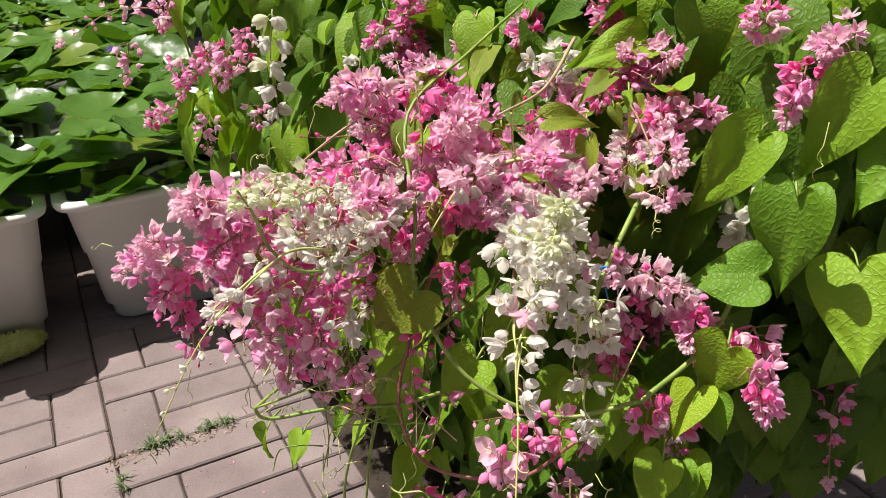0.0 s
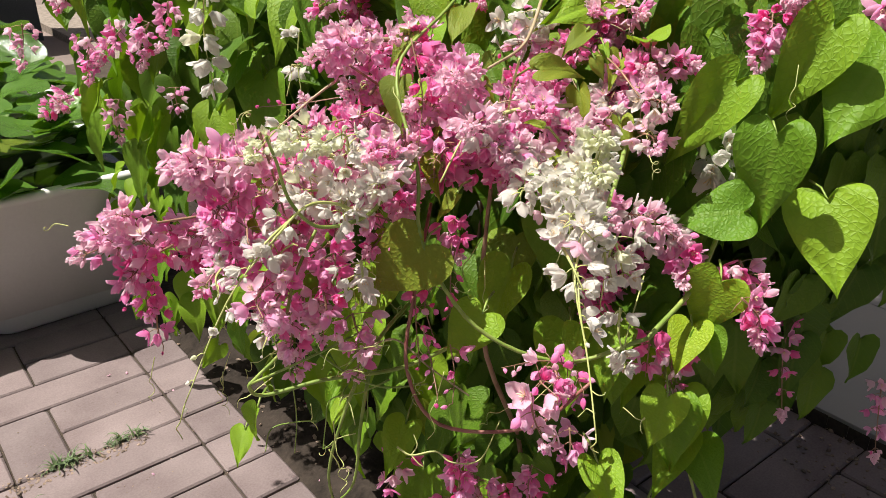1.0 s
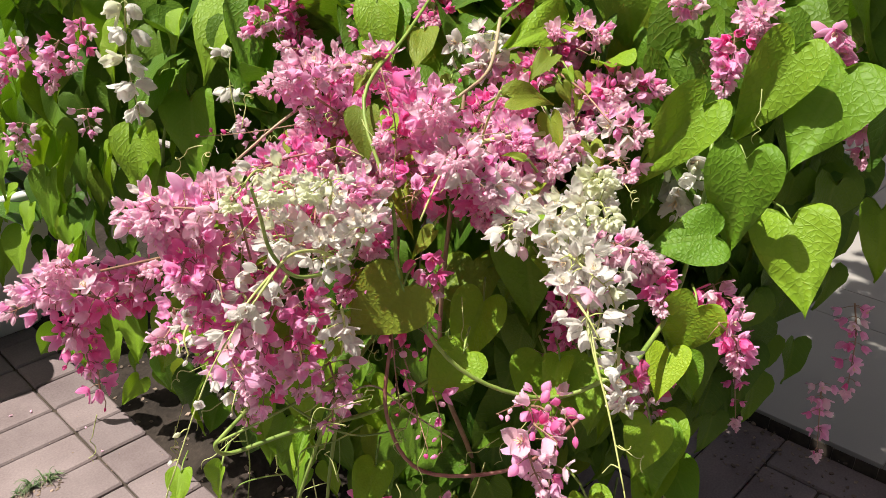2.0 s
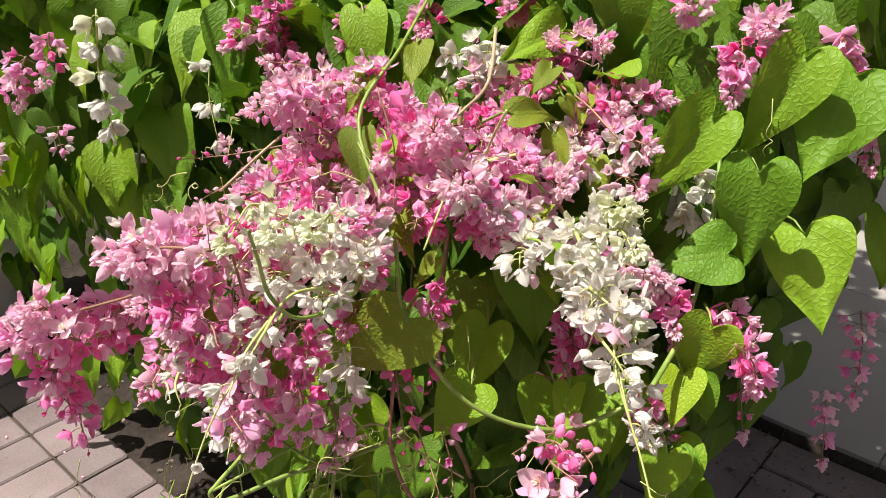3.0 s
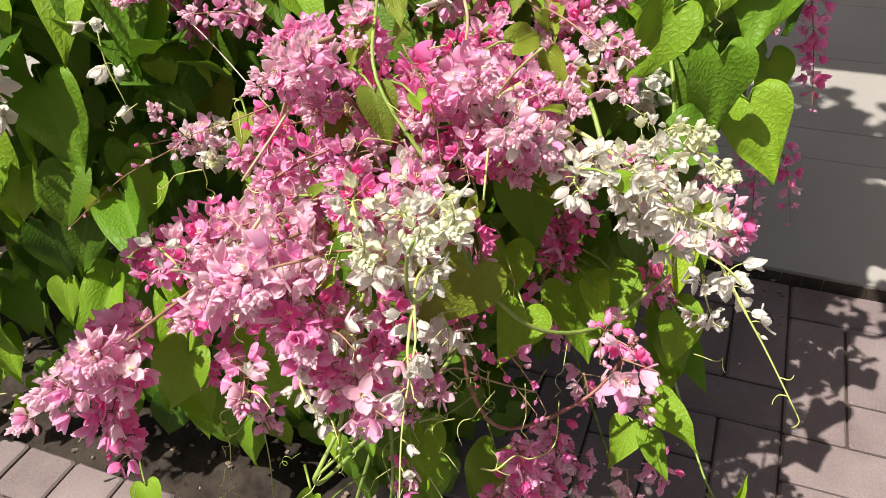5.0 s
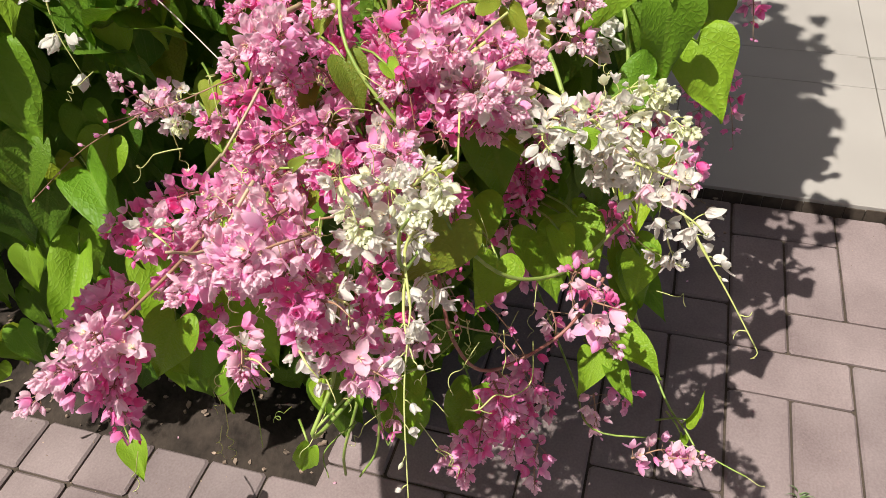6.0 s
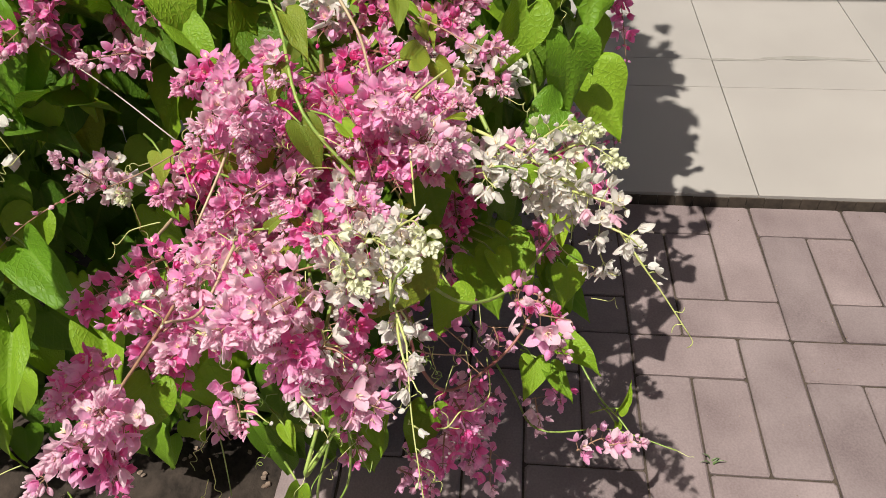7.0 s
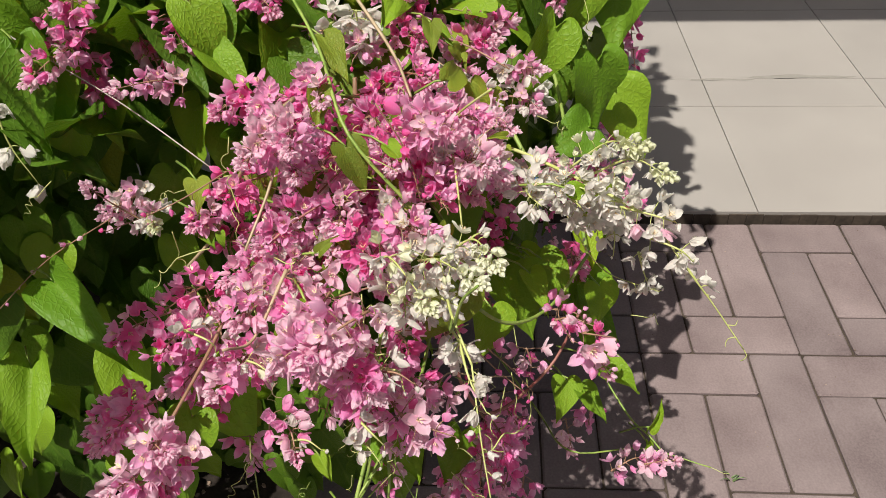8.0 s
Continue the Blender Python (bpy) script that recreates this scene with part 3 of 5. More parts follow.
def tendril(start, way, length, coils, mat=None, r=0.0005):
    w = Vector(way).normalized()
    s = w.orthogonal().normalized()
    u = w.cross(s)
    pts, n = [], 8 + int(10 * coils)
    for k in range(n + 1):
        f = k / n
        g = max(0.0, f - 0.35) / 0.65
        rad = 0.006 * g ** 0.5 * (1 - 0.5 * g)
        a = 6.283 * coils * g
        pts.append(Vector(start) + w * length * (f if f < 0.5 else 0.5 + 0.35 * (f - 0.5)) + (s * math.cos(a) + u * math.sin(a) - s) * rad - Vector((0, 0, 0.25 * length * f * f)))
    bm = bmesh.new()
    tube(bm, pts, r, r * 0.6, 4)
    ob = part("tendril", bm, mat or PALE_STEM, vine)
    ob.matrix_local = vine_inv
    return ob


# main stems
stem([(1.60, 2.22, 0.885), (1.515, 2.175, 0.857), (1.438, 2.143, 0.821), (1.414, 2.086, 0.755), (1.40, 2.062, 0.702), (1.42, 2.02, 0.638), (1.475, 1.975, 0.605), (1.53, 1.935, 0.625)], 0.0014, 0.0018, GREEN_STEM, label="long green climbing shoot")
stem([(1.46, 2.13, 0.70), (1.40, 2.075, 0.655), (1.375, 2.055, 0.60), (1.388, 2.028, 0.552), (1.44, 1.975, 0.556), (1.475, 1.945, 0.60)], 0.0017, 0.0015, RED_STEM, label="reddish bowed shoot")
stem([(1.268, 2.042, 0.822), (1.278, 2.052, 0.80), (1.288, 2.058, 0.768), (1.312, 2.062, 0.742), (1.36, 2.066, 0.742), (1.42, 2.12, 0.76)], 0.0009, 0.0018, GREEN_STEM)
stem([(1.55, 2.20, 0.60), (1.46, 2.17, 0.58), (1.40, 2.145, 0.565), (1.365, 2.145, 0.51), (1.352, 2.165, 0.43), (1.36, 2.175, 0.37)], 0.0022, 0.0014, GREEN_STEM)
stem([(1.40, 2.145, 0.565), (1.372, 2.13, 0.50), (1.362, 2.135, 0.43), (1.345, 2.15, 0.40)], 0.0020, 0.0010, GREEN_STEM)
stem([(1.335, 2.115, 0.715), (1.318, 2.122, 0.680), (1.309, 2.127, 0.646), (1.304, 2.131, 0.611), (1.280, 2.138, 0.588), (1.273, 2.140, 0.580), (1.285, 2.140, 0.566), (1.335, 2.122, 0.570), (1.402, 2.101, 0.565), (1.480, 2.090, 0.575)], 0.0015, 0.0019, GREEN_STEM, label="kinked green shoot")
stem([(1.274, 2.139, 0.583), (1.315, 2.112, 0.605), (1.360, 2.088, 0.628)], 0.0012, 0.0009, GREEN_STEM)
stem([(1.352, 2.040, 0.540), (1.359, 2.030, 0.534), (1.376, 2.019, 0.536), (1.383, 2.007, 0.529), (1.402, 1.993, 0.531), (1.427, 1.997, 0.556)], 0.0009, 0.0006, PALE_STEM)
stem([(1.359, 2.030, 0.534), (1.366, 2.031, 0.540), (1.367, 2.037, 0.547)], 0.0006, 0.0004, PALE_STEM)
stem([(1.359, 2.030, 0.534), (1.361, 2.023, 0.529), (1.363, 2.019, 0.527)], 0.0006, 0.0004, PALE_STEM)
stem([(1.384, 2.095, 0.563), (1.360, 2.104, 0.555), (1.335, 2.116, 0.552), (1.324, 2.108, 0.536), (1.314, 2.098, 0.520)], 0.0008, 0.0005, GREEN_STEM)
stem([(1.314, 2.098, 0.520), (1.320, 2.097, 0.522), (1.324, 2.097, 0.524)], 0.0005, 0.0004, GREEN_STEM)
stem([(1.327, 2.131, 0.524), (1.309, 2.141, 0.525), (1.290, 2.147, 0.523), (1.279, 2.140, 0.508)], 0.0008, 0.0005, GREEN_STEM)
stem([(1.349, 2.082, 0.614), (1.375, 2.070, 0.620), (1.390, 2.044, 0.600), (1.407, 2.013, 0.581)], 0.0008, 0.0007, WOODY)
stem([(1.313, 2.134, 0.632), (1.33, 2.11, 0.60), (1.36, 2.08, 0.575), (1.40, 2.06, 0.57)], 0.0009, 0.0008, GREEN_STEM)
stem([(1.36, 2.255, 0.54), (1.369, 2.264, 0.471), (1.372, 2.27, 0.42), (1.366, 2.272, 0.375)], 0.0009, 0.0006, GREEN_STEM)
stem([(1.56, 2.28, 0.72), (1.47, 2.24, 0.71), (1.36, 2.25, 0.69), (1.24, 2.262, 0.695)], 0.0022, 0.0012, BROWN_STEM)
stem([(1.60, 2.25, 0.70), (1.50, 2.20, 0.76), (1.45, 2.18, 0.80), (1.42, 2.16, 0.80)], 0.0026, 0.0015, BROWN_STEM)
stem([(1.62, 2.12, 0.72), (1.54, 2.03, 0.75), (1.47, 1.965, 0.762), (1.42, 1.92, 0.765)], 0.0020, 0.0014, PALE_STEM)
stem([(1.53, 1.935, 0.625), (1.61, 1.945, 0.655), (1.68, 1.965, 0.74), (1.74, 2.0, 0.80)], 0.0022, 0.0020, GREEN_STEM)
stem([(1.75, 2.05, 0.30), (1.58, 1.97, 0.32), (1.486, 1.936, 0.36), (1.495, 1.85, 0.355), (1.467, 1.777, 0.36)], 0.0016, 0.0008, GREEN_STEM)
stem([(1.575, 1.945, 0.56), (1.60, 1.90, 0.40), (1.545, 1.862, 0.357), (1.514, 1.84, 0.355), (1.498, 1.828, 0.35)], 0.0016, 0.0011, GREEN_STEM)
stem([(1.47, 2.19, 0.835), (1.443, 2.203, 0.832), (1.458, 2.232, 0.788), (1.472, 2.262, 0.735), (1.468, 2.285, 0.695), (1.47, 2.32, 0.655)], 0.0022, 0.0016, WOODY)
stem([(1.55, 2.05, 0.79), (1.50, 2.07, 0.79), (1.47, 2.085, 0.775), (1.44, 2.11, 0.73)], 0.0020, 0.0016, PALE_STEM)
stem([(1.62, 2.16, 0.86), (1.56, 2.12, 0.83), (1.50, 2.10, 0.82)], 0.0018, 0.0012, WOODY)
stem([(1.44, 2.20, 0.815), (1.40, 2.20, 0.80), (1.36, 2.215, 0.77)], 0.0014, 0.001, WOODY)
stem([(1.34, 2.18, 0.77), (1.30, 2.20, 0.74), (1.27, 2.21, 0.76)], 0.0015, 0.001, WOODY)
for k in range(14):
    x, y = 1.62 + 0.45 * vr.random(), 2.15 + 0.8 * vr.random()
    stem([(x + 0.1, y + 0.1, -0.01), (x + vr.uniform(-0.05, 0.1), y, 0.25), (x - 0.05, y - 0.03, 0.5), (x + vr.uniform(-0.12, 0.05), y - 0.06, 0.8)], 0.0042, 0.0022, vr.choice((BROWN_STEM, GREEN_STEM, BROWN_STEM)))

# ways that the sprays lean
LEFT, RIGHT, NEAR, RISE, FALL = (Vector(v) for v in ((-0.65, 0.76, 0.0), (0.65, -0.76, 0.0), (-0.70, -0.60, 0.20), (0.0, 0.0, 1.0), (0.0, 0.0, -1.0)))

# the long arm on the side of the tubs
bunch((1.263, 2.126, 0.784), LEFT + NEAR * 0.2, "pale", 10, 0.050, tuft=0.024)
bunch((1.252, 2.150, 0.776), LEFT + RISE * 0.1, "pale", 5, 0.030, tuft=0.022)
bunch((1.290, 2.150, 0.776), LEFT + NEAR * 0.5, "pale", 11, 0.045)
bunch((1.219, 2.258, 0.690), LEFT + RISE * 0.1, "pale", 11, 0.060, tuft=0.024)
bunch((1.226, 2.250, 0.708), NEAR + RISE * 0.5, "pale", 8, 0.035, tuft=0.022)
bunch((1.205, 2.285, 0.672), LEFT + FALL * 0.3, "pale", 7, 0.045, tuft=0.022)
bunch((1.243, 2.262, 0.660), LEFT * 0.4 + FALL * 0.4 + NEAR * 0.6, "pink", 10, 0.045)
bunch((1.240, 2.277, 0.617), FALL + NEAR * 0.5, "hot", 7, 0.034)
bunch((1.222, 2.262, 0.640), LEFT * 0.3 + FALL, "hot", 4, 0.034)
spray((1.250, 2.285, 0.600), (1.252, 2.292, 0.552), "pink", 4, 0.0, full=0.55)
bunch((1.282, 2.306, 0.660), LEFT + NEAR * 0.4, "pink", 12, 0.055)
bunch((1.312, 2.330, 0.642), LEFT + FALL * 0.3, "pink", 11, 0.050)
bunch((1.307, 2.343, 0.616), LEFT + FALL * 0.4, "hot", 10, 0.045)
bunch((1.365, 2.320, 0.676), LEFT + NEAR * 0.3, "hot", 12, 0.055)
bunch((1.329, 2.272, 0.700), LEFT + NEAR * 0.5, "hot", 12, 0.055)
bunch((1.370, 2.278, 0.708), LEFT + NEAR * 0.5 + RISE * 0.2, "hot", 10, 0.050)
bunch((1.343, 2.268, 0.656), LEFT + FALL * 0.5, "pink", 10, 0.050)
bunch((1.310, 2.225, 0.690), LEFT + NEAR * 0.7, "pink", 12, 0.055)
bunch((1.327, 2.168, 0.688), NEAR + LEFT * 0.5, "pink", 11, 0.050)
bunch((1.322, 2.200, 0.752), LEFT + NEAR * 0.8, "pale", 12, 0.055)
bunch((1.256, 2.140, 0.772), NEAR + RISE * 0.4, "pale", 13, 0.045, tuft=0.026)
bunch((1.262, 2.118, 0.748), NEAR + FALL * 0.4, "pink", 12, 0.045)
bunch((1.294, 2.155, 0.750), NEAR + LEFT * 0.3, "pink", 12, 0.050)
bunch((1.272, 2.120, 0.713), NEAR + FALL * 0.6, "hot", 10, 0.042)
bunch((1.367, 2.296, 0.556), LEFT + FALL * 0.5 + NEAR * 0.4, "hot", 10, 0.055)
bunch((1.40, 2.31, 0.585), LEFT + FALL * 0.3, "pink", 8, 0.045)
bunch((1.371, 2.254, 0.497), FALL + NEAR * 0.4, "pink", 6, 0.045)
bunch((1.283, 2.092, 0.674), NEAR + FALL * 0.5, "pink", 7, 0.040)
bunch((1.262, 2.072, 0.692), NEAR + FALL * 0.2 + RIGHT * 0.4, "pale", 6, 0.045)
bunch((1.330, 2.110, 0.668), FALL + NEAR * 0.5, "pink", 7, 0.045)
bunch((1.320, 2.140, 0.630), FALL + LEFT * 0.3, "pink", 6, 0.045)
bunch((1.345, 2.170, 0.610), FALL + LEFT * 0.2, "pale", 5, 0.045)
bunch((1.365, 2.215, 0.640), LEFT + FALL * 0.6, "hot", 8, 0.045)

for at, way, tint, n, ln in (((1.293, 2.122, 0.687), NEAR + FALL * 0.3, "pink", 8, 0.040), ((1.330, 2.096, 0.690), FALL + NEAR * 0.4, "hot", 7, 0.040), ((1.316, 2.086, 0.655), FALL + NEAR * 0.3, "pink", 6, 0.038),
                             ((1.343, 2.075, 0.635), FALL + RIGHT * 0.3, "pale", 5, 0.036), ((1.293, 2.101, 0.640), FALL + NEAR * 0.2, "pink", 5, 0.036), ((1.263, 2.179, 0.672), NEAR + FALL * 0.5, "pink", 7, 0.040),
                             ((1.376, 2.099, 0.700), NEAR + FALL * 0.3, "pink", 9, 0.042), ((1.347, 2.090, 0.600), FALL, "pink", 3, 0.034)):
    bunch(at, way, tint, n, ln, tuft=0.014)

# white blossoms and buds scattered through the arm
for k in range(14):
    c = Vector((1.315, 2.13, 0.705)) + Vector((vr.gauss(0, 0.035), vr.gauss(0, 0.055), vr.gauss(0, 0.03))) + VIEW * 0.012
    bunch(c, NEAR + FALL * vr.uniform(0.0, 0.8) + LEFT * vr.uniform(-0.6, 0.6), vr.choice(("white", "cream", "white", "blush")), 2, 0.026, wide=0.0125, tuft=0.0, full=0.9)

# strings of single buds
for a, b, n, size in (((1.436, 2.120, 0.850), (1.417, 2.088, 0.772), 9, 0.0115), ((1.460, 2.250, 0.775), (1.400, 2.340, 0.755), 7, 0.0105), ((1.440, 2.075, 0.700), (1.425, 2.060, 0.630), 8, 0.0105),
                      ((1.400, 2.075, 0.660), (1.385, 2.050, 0.600), 6, 0.0105), ((1.385, 2.045, 0.640), (1.365, 2.000, 0.605), 6, 0.0100)):
    spray(a, b, "hot", n, 0.0, full=0.12, wide=0.008, size=size)

# greenish and white sprays of the arm
spray((1.345, 2.085, 0.775), (1.285, 2.046, 0.812), "cream", 9, full=0.35, wide=0.016, tuft=0.026)
spray((1.340, 2.065, 0.785), (1.304, 2.034, 0.812), "cream", 7, full=0.4, wide=0.014, tuft=0.026)
spray((1.330, 2.110, 0.790), (1.275, 2.075, 0.802), "cream", 4, full=0.45, wide=0.013, tuft=0.022)
bunch((1.331, 2.064, 0.748), NEAR + RIGHT * 0.2, "white", 9, 0.036, full=0.95, tuft=0.0)
bunch((1.322, 2.090, 0.757), NEAR + LEFT * 0.6, "white", 8, 0.036, full=0.95, tuft=0.0)
bunch((1.357, 2.060, 0.765), NEAR + RIGHT * 0.3, "white", 7, 0.034, full=0.95, tuft=0.0)
bunch((1.333, 2.054, 0.692), FALL + NEAR * 0.3, "white", 6, 0.034, full=0.97, tuft=0.0)
bunch((1.375, 2.085, 0.775), NEAR + RISE * 0.2, "blush", 12, 0.045)
bunch((1.360, 2.115, 0.750), NEAR + LEFT * 0.4, "blush", 12, 0.045)
stem([(1.345, 2.066, 0.742), (1.325, 2.064, 0.756), (1.299, 2.059, 0.762), (1.268, 2.046, 0.752)], 0.0013, 0.0009, PALE_STEM, label="pale green hanging flower stalk")
spray((1.285, 2.055, 0.758), (1.240, 2.036, 0.738), "white", 4, 0.0, full=0.95, wide=0.012, tuft=0.0)
spray((1.268, 2.046, 0.752), (1.186, 2.027, 0.668), "white", 9, 0.012, full=0.35, wide=0.0075, size=0.0098)

# the middle of the flower mass
bunch((1.413, 2.198, 0.826), LEFT + NEAR * 0.4, "pale", 14, 0.055)
bunch((1.404, 2.178, 0.838), NEAR + LEFT * 0.4, "pale", 12, 0.045)
bunch((1.480, 2.214, 0.820), NEAR + LEFT, "pink", 16, 0.055)
bunch((1.471, 2.167, 0.840), NEAR + LEFT * 0.4, "pink", 14, 0.050)
bunch((1.524, 2.192, 0.804), NEAR + LEFT * 0.3, "pink", 15, 0.055)
bunch((1.507, 2.245, 0.811), LEFT + NEAR * 0.3, "pink", 14, 0.055)
bunch((1.442, 2.183, 0.732), LEFT + NEAR * 0.5, "hot", 15, 0.055)
bunch((1.443, 2.112, 0.798), NEAR + LEFT * 0.4, "pink", 16, 0.050)
bunch((1.445, 2.070, 0.823), NEAR + RISE * 0.2, "pale", 17, 0.050, tuft=0.024)
bunch((1.483, 2.125, 0.804), NEAR + LEFT * 0.2, "hot", 15, 0.050)
bunch((1.512, 2.053, 0.792), NEAR + RIGHT * 0.3, "pink", 16, 0.050)
bunch((1.475, 2.090, 0.790), NEAR, "pink", 14, 0.050)
bunch((1.419, 2.198, 0.734), LEFT + NEAR * 0.6, "hot", 15, 0.055)
bunch((1.409, 2.230, 0.712), LEFT + NEAR * 0.3, "pink", 15, 0.055)
bunch((1.412, 2.158, 0.745), NEAR + LEFT * 0.4, "pink", 15, 0.050)
bunch((1.345, 2.120, 0.775), NEAR + LEFT * 0.3, "hot", 10, 0.045)
bunch((1.429, 2.181, 0.800), NEAR + LEFT * 0.6, "pink", 15, 0.050)
bunch((1.395, 2.150, 0.775), NEAR + LEFT * 0.4, "pale", 14, 0.050)
bunch((1.385, 2.190, 0.768), LEFT + NEAR * 0.5, "pink", 14, 0.055)
bunch((1.460, 2.240, 0.755), LEFT + NEAR * 0.3, "hot", 14, 0.055)
bunch((1.470, 2.275, 0.720), LEFT + NEAR * 0.2, "pink", 12, 0.050)
bunch((1.400, 2.100, 0.765), NEAR + FALL * 0.2, "blush", 14, 0.048)
bunch((1.425, 2.075, 0.770), NEAR + FALL * 0.3, "hot", 13, 0.045)
bunch((1.445, 2.100, 0.745), NEAR + FALL * 0.3, "hot", 14, 0.048)
bunch((1.420, 2.120, 0.720), NEAR + FALL * 0.4, "pink", 13, 0.048)
bunch((1.470, 2.150, 0.770), NEAR + LEFT * 0.3, "pale", 12, 0.050)
bunch((1.530, 2.032, 0.774), NEAR + RIGHT * 0.3, "blush", 16, 0.050)
bunch((1.440, 2.044, 0.794), NEAR + RISE * 0.2, "blush", 15, 0.048)
bunch((1.470, 2.035, 0.770), NEAR + FALL * 0.2, "blush", 15, 0.048)
bunch((1.512, 2.032, 0.740), NEAR + FALL * 0.4, "blush", 14, 0.048)
bunch((1.485, 2.055, 0.745), NEAR + FALL * 0.4, "pink", 13, 0.048)
bunch((1.500, 2.085, 0.735), NEAR + FALL * 0.4, "hot", 11, 0.048)
bunch((1.433, 2.067, 0.690), FALL + NEAR * 0.3, "hot", 6, 0.045, full=0.45, size=0.0105)
bunch((1.405, 2.060, 0.640), FALL + NEAR * 0.2, "hot", 4, 0.045, full=0.3, size=0.0105)

# the upper end, towards the step
bunch((1.623, 2.048, 0.808), NEAR + RIGHT * 0.5 + RISE * 0.2, "pink", 17, 0.055)
bunch((1.650, 2.030, 0.815), RIGHT + NEAR * 0.4, "pink", 13, 0.050)
bunch((1.601, 2.004, 0.794), RIGHT * 0.5 + NEAR, "blush", 11, 0.045)
bunch((1.590, 2.000, 0.765), NEAR + RIGHT * 0.3 + FALL * 0.2, "blush", 8, 0.040, size=0.010)
bunch((1.611, 2.064, 0.780), NEAR + FALL * 0.3, "white", 9, 0.045, full=0.9)
bunch((1.585, 2.045, 0.775), NEAR + FALL * 0.2, "blush", 10, 0.045)
bunch((1.594, 2.146, 0.835), FALL + NEAR * 0.5, "white", 7, 0.038, full=0.97, size=0.0135, tuft=0.0)
bunch((1.592, 2.182, 0.838), LEFT + NEAR * 0.3 + FALL * 0.2, "white", 3, 0.026, full=0.9, size=0.0135, tuft=0.0)
bunch((1.610, 2.108, 0.821), NEAR + RIGHT * 0.2, "hot", 14, 0.050)
bunch((1.565, 2.095, 0.805), NEAR, "pink", 14, 0.050)
bunch((1.560, 2.130, 0.790), NEAR + LEFT * 0.3, "hot", 13, 0.050)
bunch((1.550, 2.065, 0.775), NEAR + FALL * 0.2, "pink", 12, 0.048)
bunch((1.650, 2.120, 0.845), NEAR + RISE * 0.2, "pink", 12, 0.045)
bunch((1.665, 2.090, 0.850), NEAR + RIGHT * 0.5, "pink", 10, 0.045)
bunch((1.691, 1.966, 0.842), FALL + NEAR * 0.6 + LEFT * 0.2, "pink", 16, 0.050)
bunch((1.720, 1.960, 0.875), NEAR + LEFT * 0.3 + FALL * 0.2, "pale", 12, 0.050)
bunch((1.700, 2.020, 0.885), NEAR + LEFT * 0.3, "pink", 9, 0.045)
bunch((1.800, 1.915, 0.835), FALL + NEAR * 0.4, "pink", 12, 0.055, size=0.014)
bunch((1.680, 1.988, 0.724), FALL + NEAR * 0.4, "white", 11, 0.050, full=0.97, size=0.0145, tuft=0.0)

# white sprays towards the step
spray((1.470, 1.968, 0.770), (1.440, 1.924, 0.812), "cream", 10, full=0.4, wide=0.018, tuft=0.028)
spray((1.455, 1.950, 0.775), (1.420, 1.905, 0.800), "cream", 7, full=0.5, wide=0.016, tuft=0.024)
bunch((1.449, 1.993, 0.755), LEFT * 0.4 + NEAR, "white", 7, 0.042, full=0.95, tuft=0.0)
bunch((1.480, 1.985, 0.745), NEAR + FALL * 0.2, "white", 7, 0.042, full=0.97, tuft=0.0)
bunch((1.440, 1.955, 0.768), NEAR + RIGHT * 0.2, "white", 8, 0.042, full=0.95, tuft=0.0)
bunch((1.452, 1.950, 0.734), NEAR + FALL * 0.6, "white", 9, 0.042, full=0.97, tuft=0.0)
bunch((1.430, 1.930, 0.762), NEAR + RIGHT * 0.4, "white", 8, 0.042, full=0.95, tuft=0.0)
bunch((1.408, 1.905, 0.768), NEAR + RIGHT * 0.4 + FALL * 0.2, "white", 8, 0.045, full=0.9, tuft=0.0)
bunch((1.455, 1.925, 0.708), FALL + NEAR * 0.4, "white", 4, 0.040, full=0.97, tuft=0.0)
bunch((1.476, 1.926, 0.712), FALL + NEAR * 0.5 + RIGHT * 0.3, "white", 5, 0.040, full=0.97, tuft=0.0)
bunch((1.492, 1.945, 0.700), FALL + NEAR * 0.5, "white", 4, 0.034, full=0.97, tuft=0.0)
spray((1.452, 1.905, 0.695), (1.447, 1.893, 0.662), "white", 3, 0.0, full=0.97, wide=0.011, tuft=0.0)
bunch((1.385, 1.890, 0.752), NEAR + FALL * 0.5 + RIGHT * 0.4, "white", 4, 0.038, full=0.85, tuft=0.0)
bunch((1.560, 1.980, 0.705), RIGHT + NEAR * 0.4, "blush", 13, 0.055)
bunch((1.588, 1.970, 0.688), RIGHT + FALL * 0.3 + NEAR * 0.3, "blush", 11, 0.045)
bunch((1.535, 1.995, 0.715), NEAR + RIGHT * 0.4 + FALL * 0.2, "blush", 9, 0.042)
stem([(1.40, 1.90, 0.755), (1.385, 1.888, 0.742), (1.370, 1.862, 0.712), (1.352, 1.836, 0.680)], 0.0009, 0.0005, PALE_STEM)
spray((1.392, 1.893, 0.747), (1.374, 1.868, 0.718), "white", 6, 0.0, full=0.95, wide=0.009)
tendril((1.362, 1.850, 0.697), (-0.3, -0.8, 0.3), 0.012, 0.4)
tendril((1.357, 1.842, 0.688), (-0.2, 0.8, 0.3), 0.012, 0.4)
spray((1.55, 1.96, 0.665), (1.437, 1.885, 0.662), "white", 6, -0.022, full=0.9, first=0.75, wide=0.006)

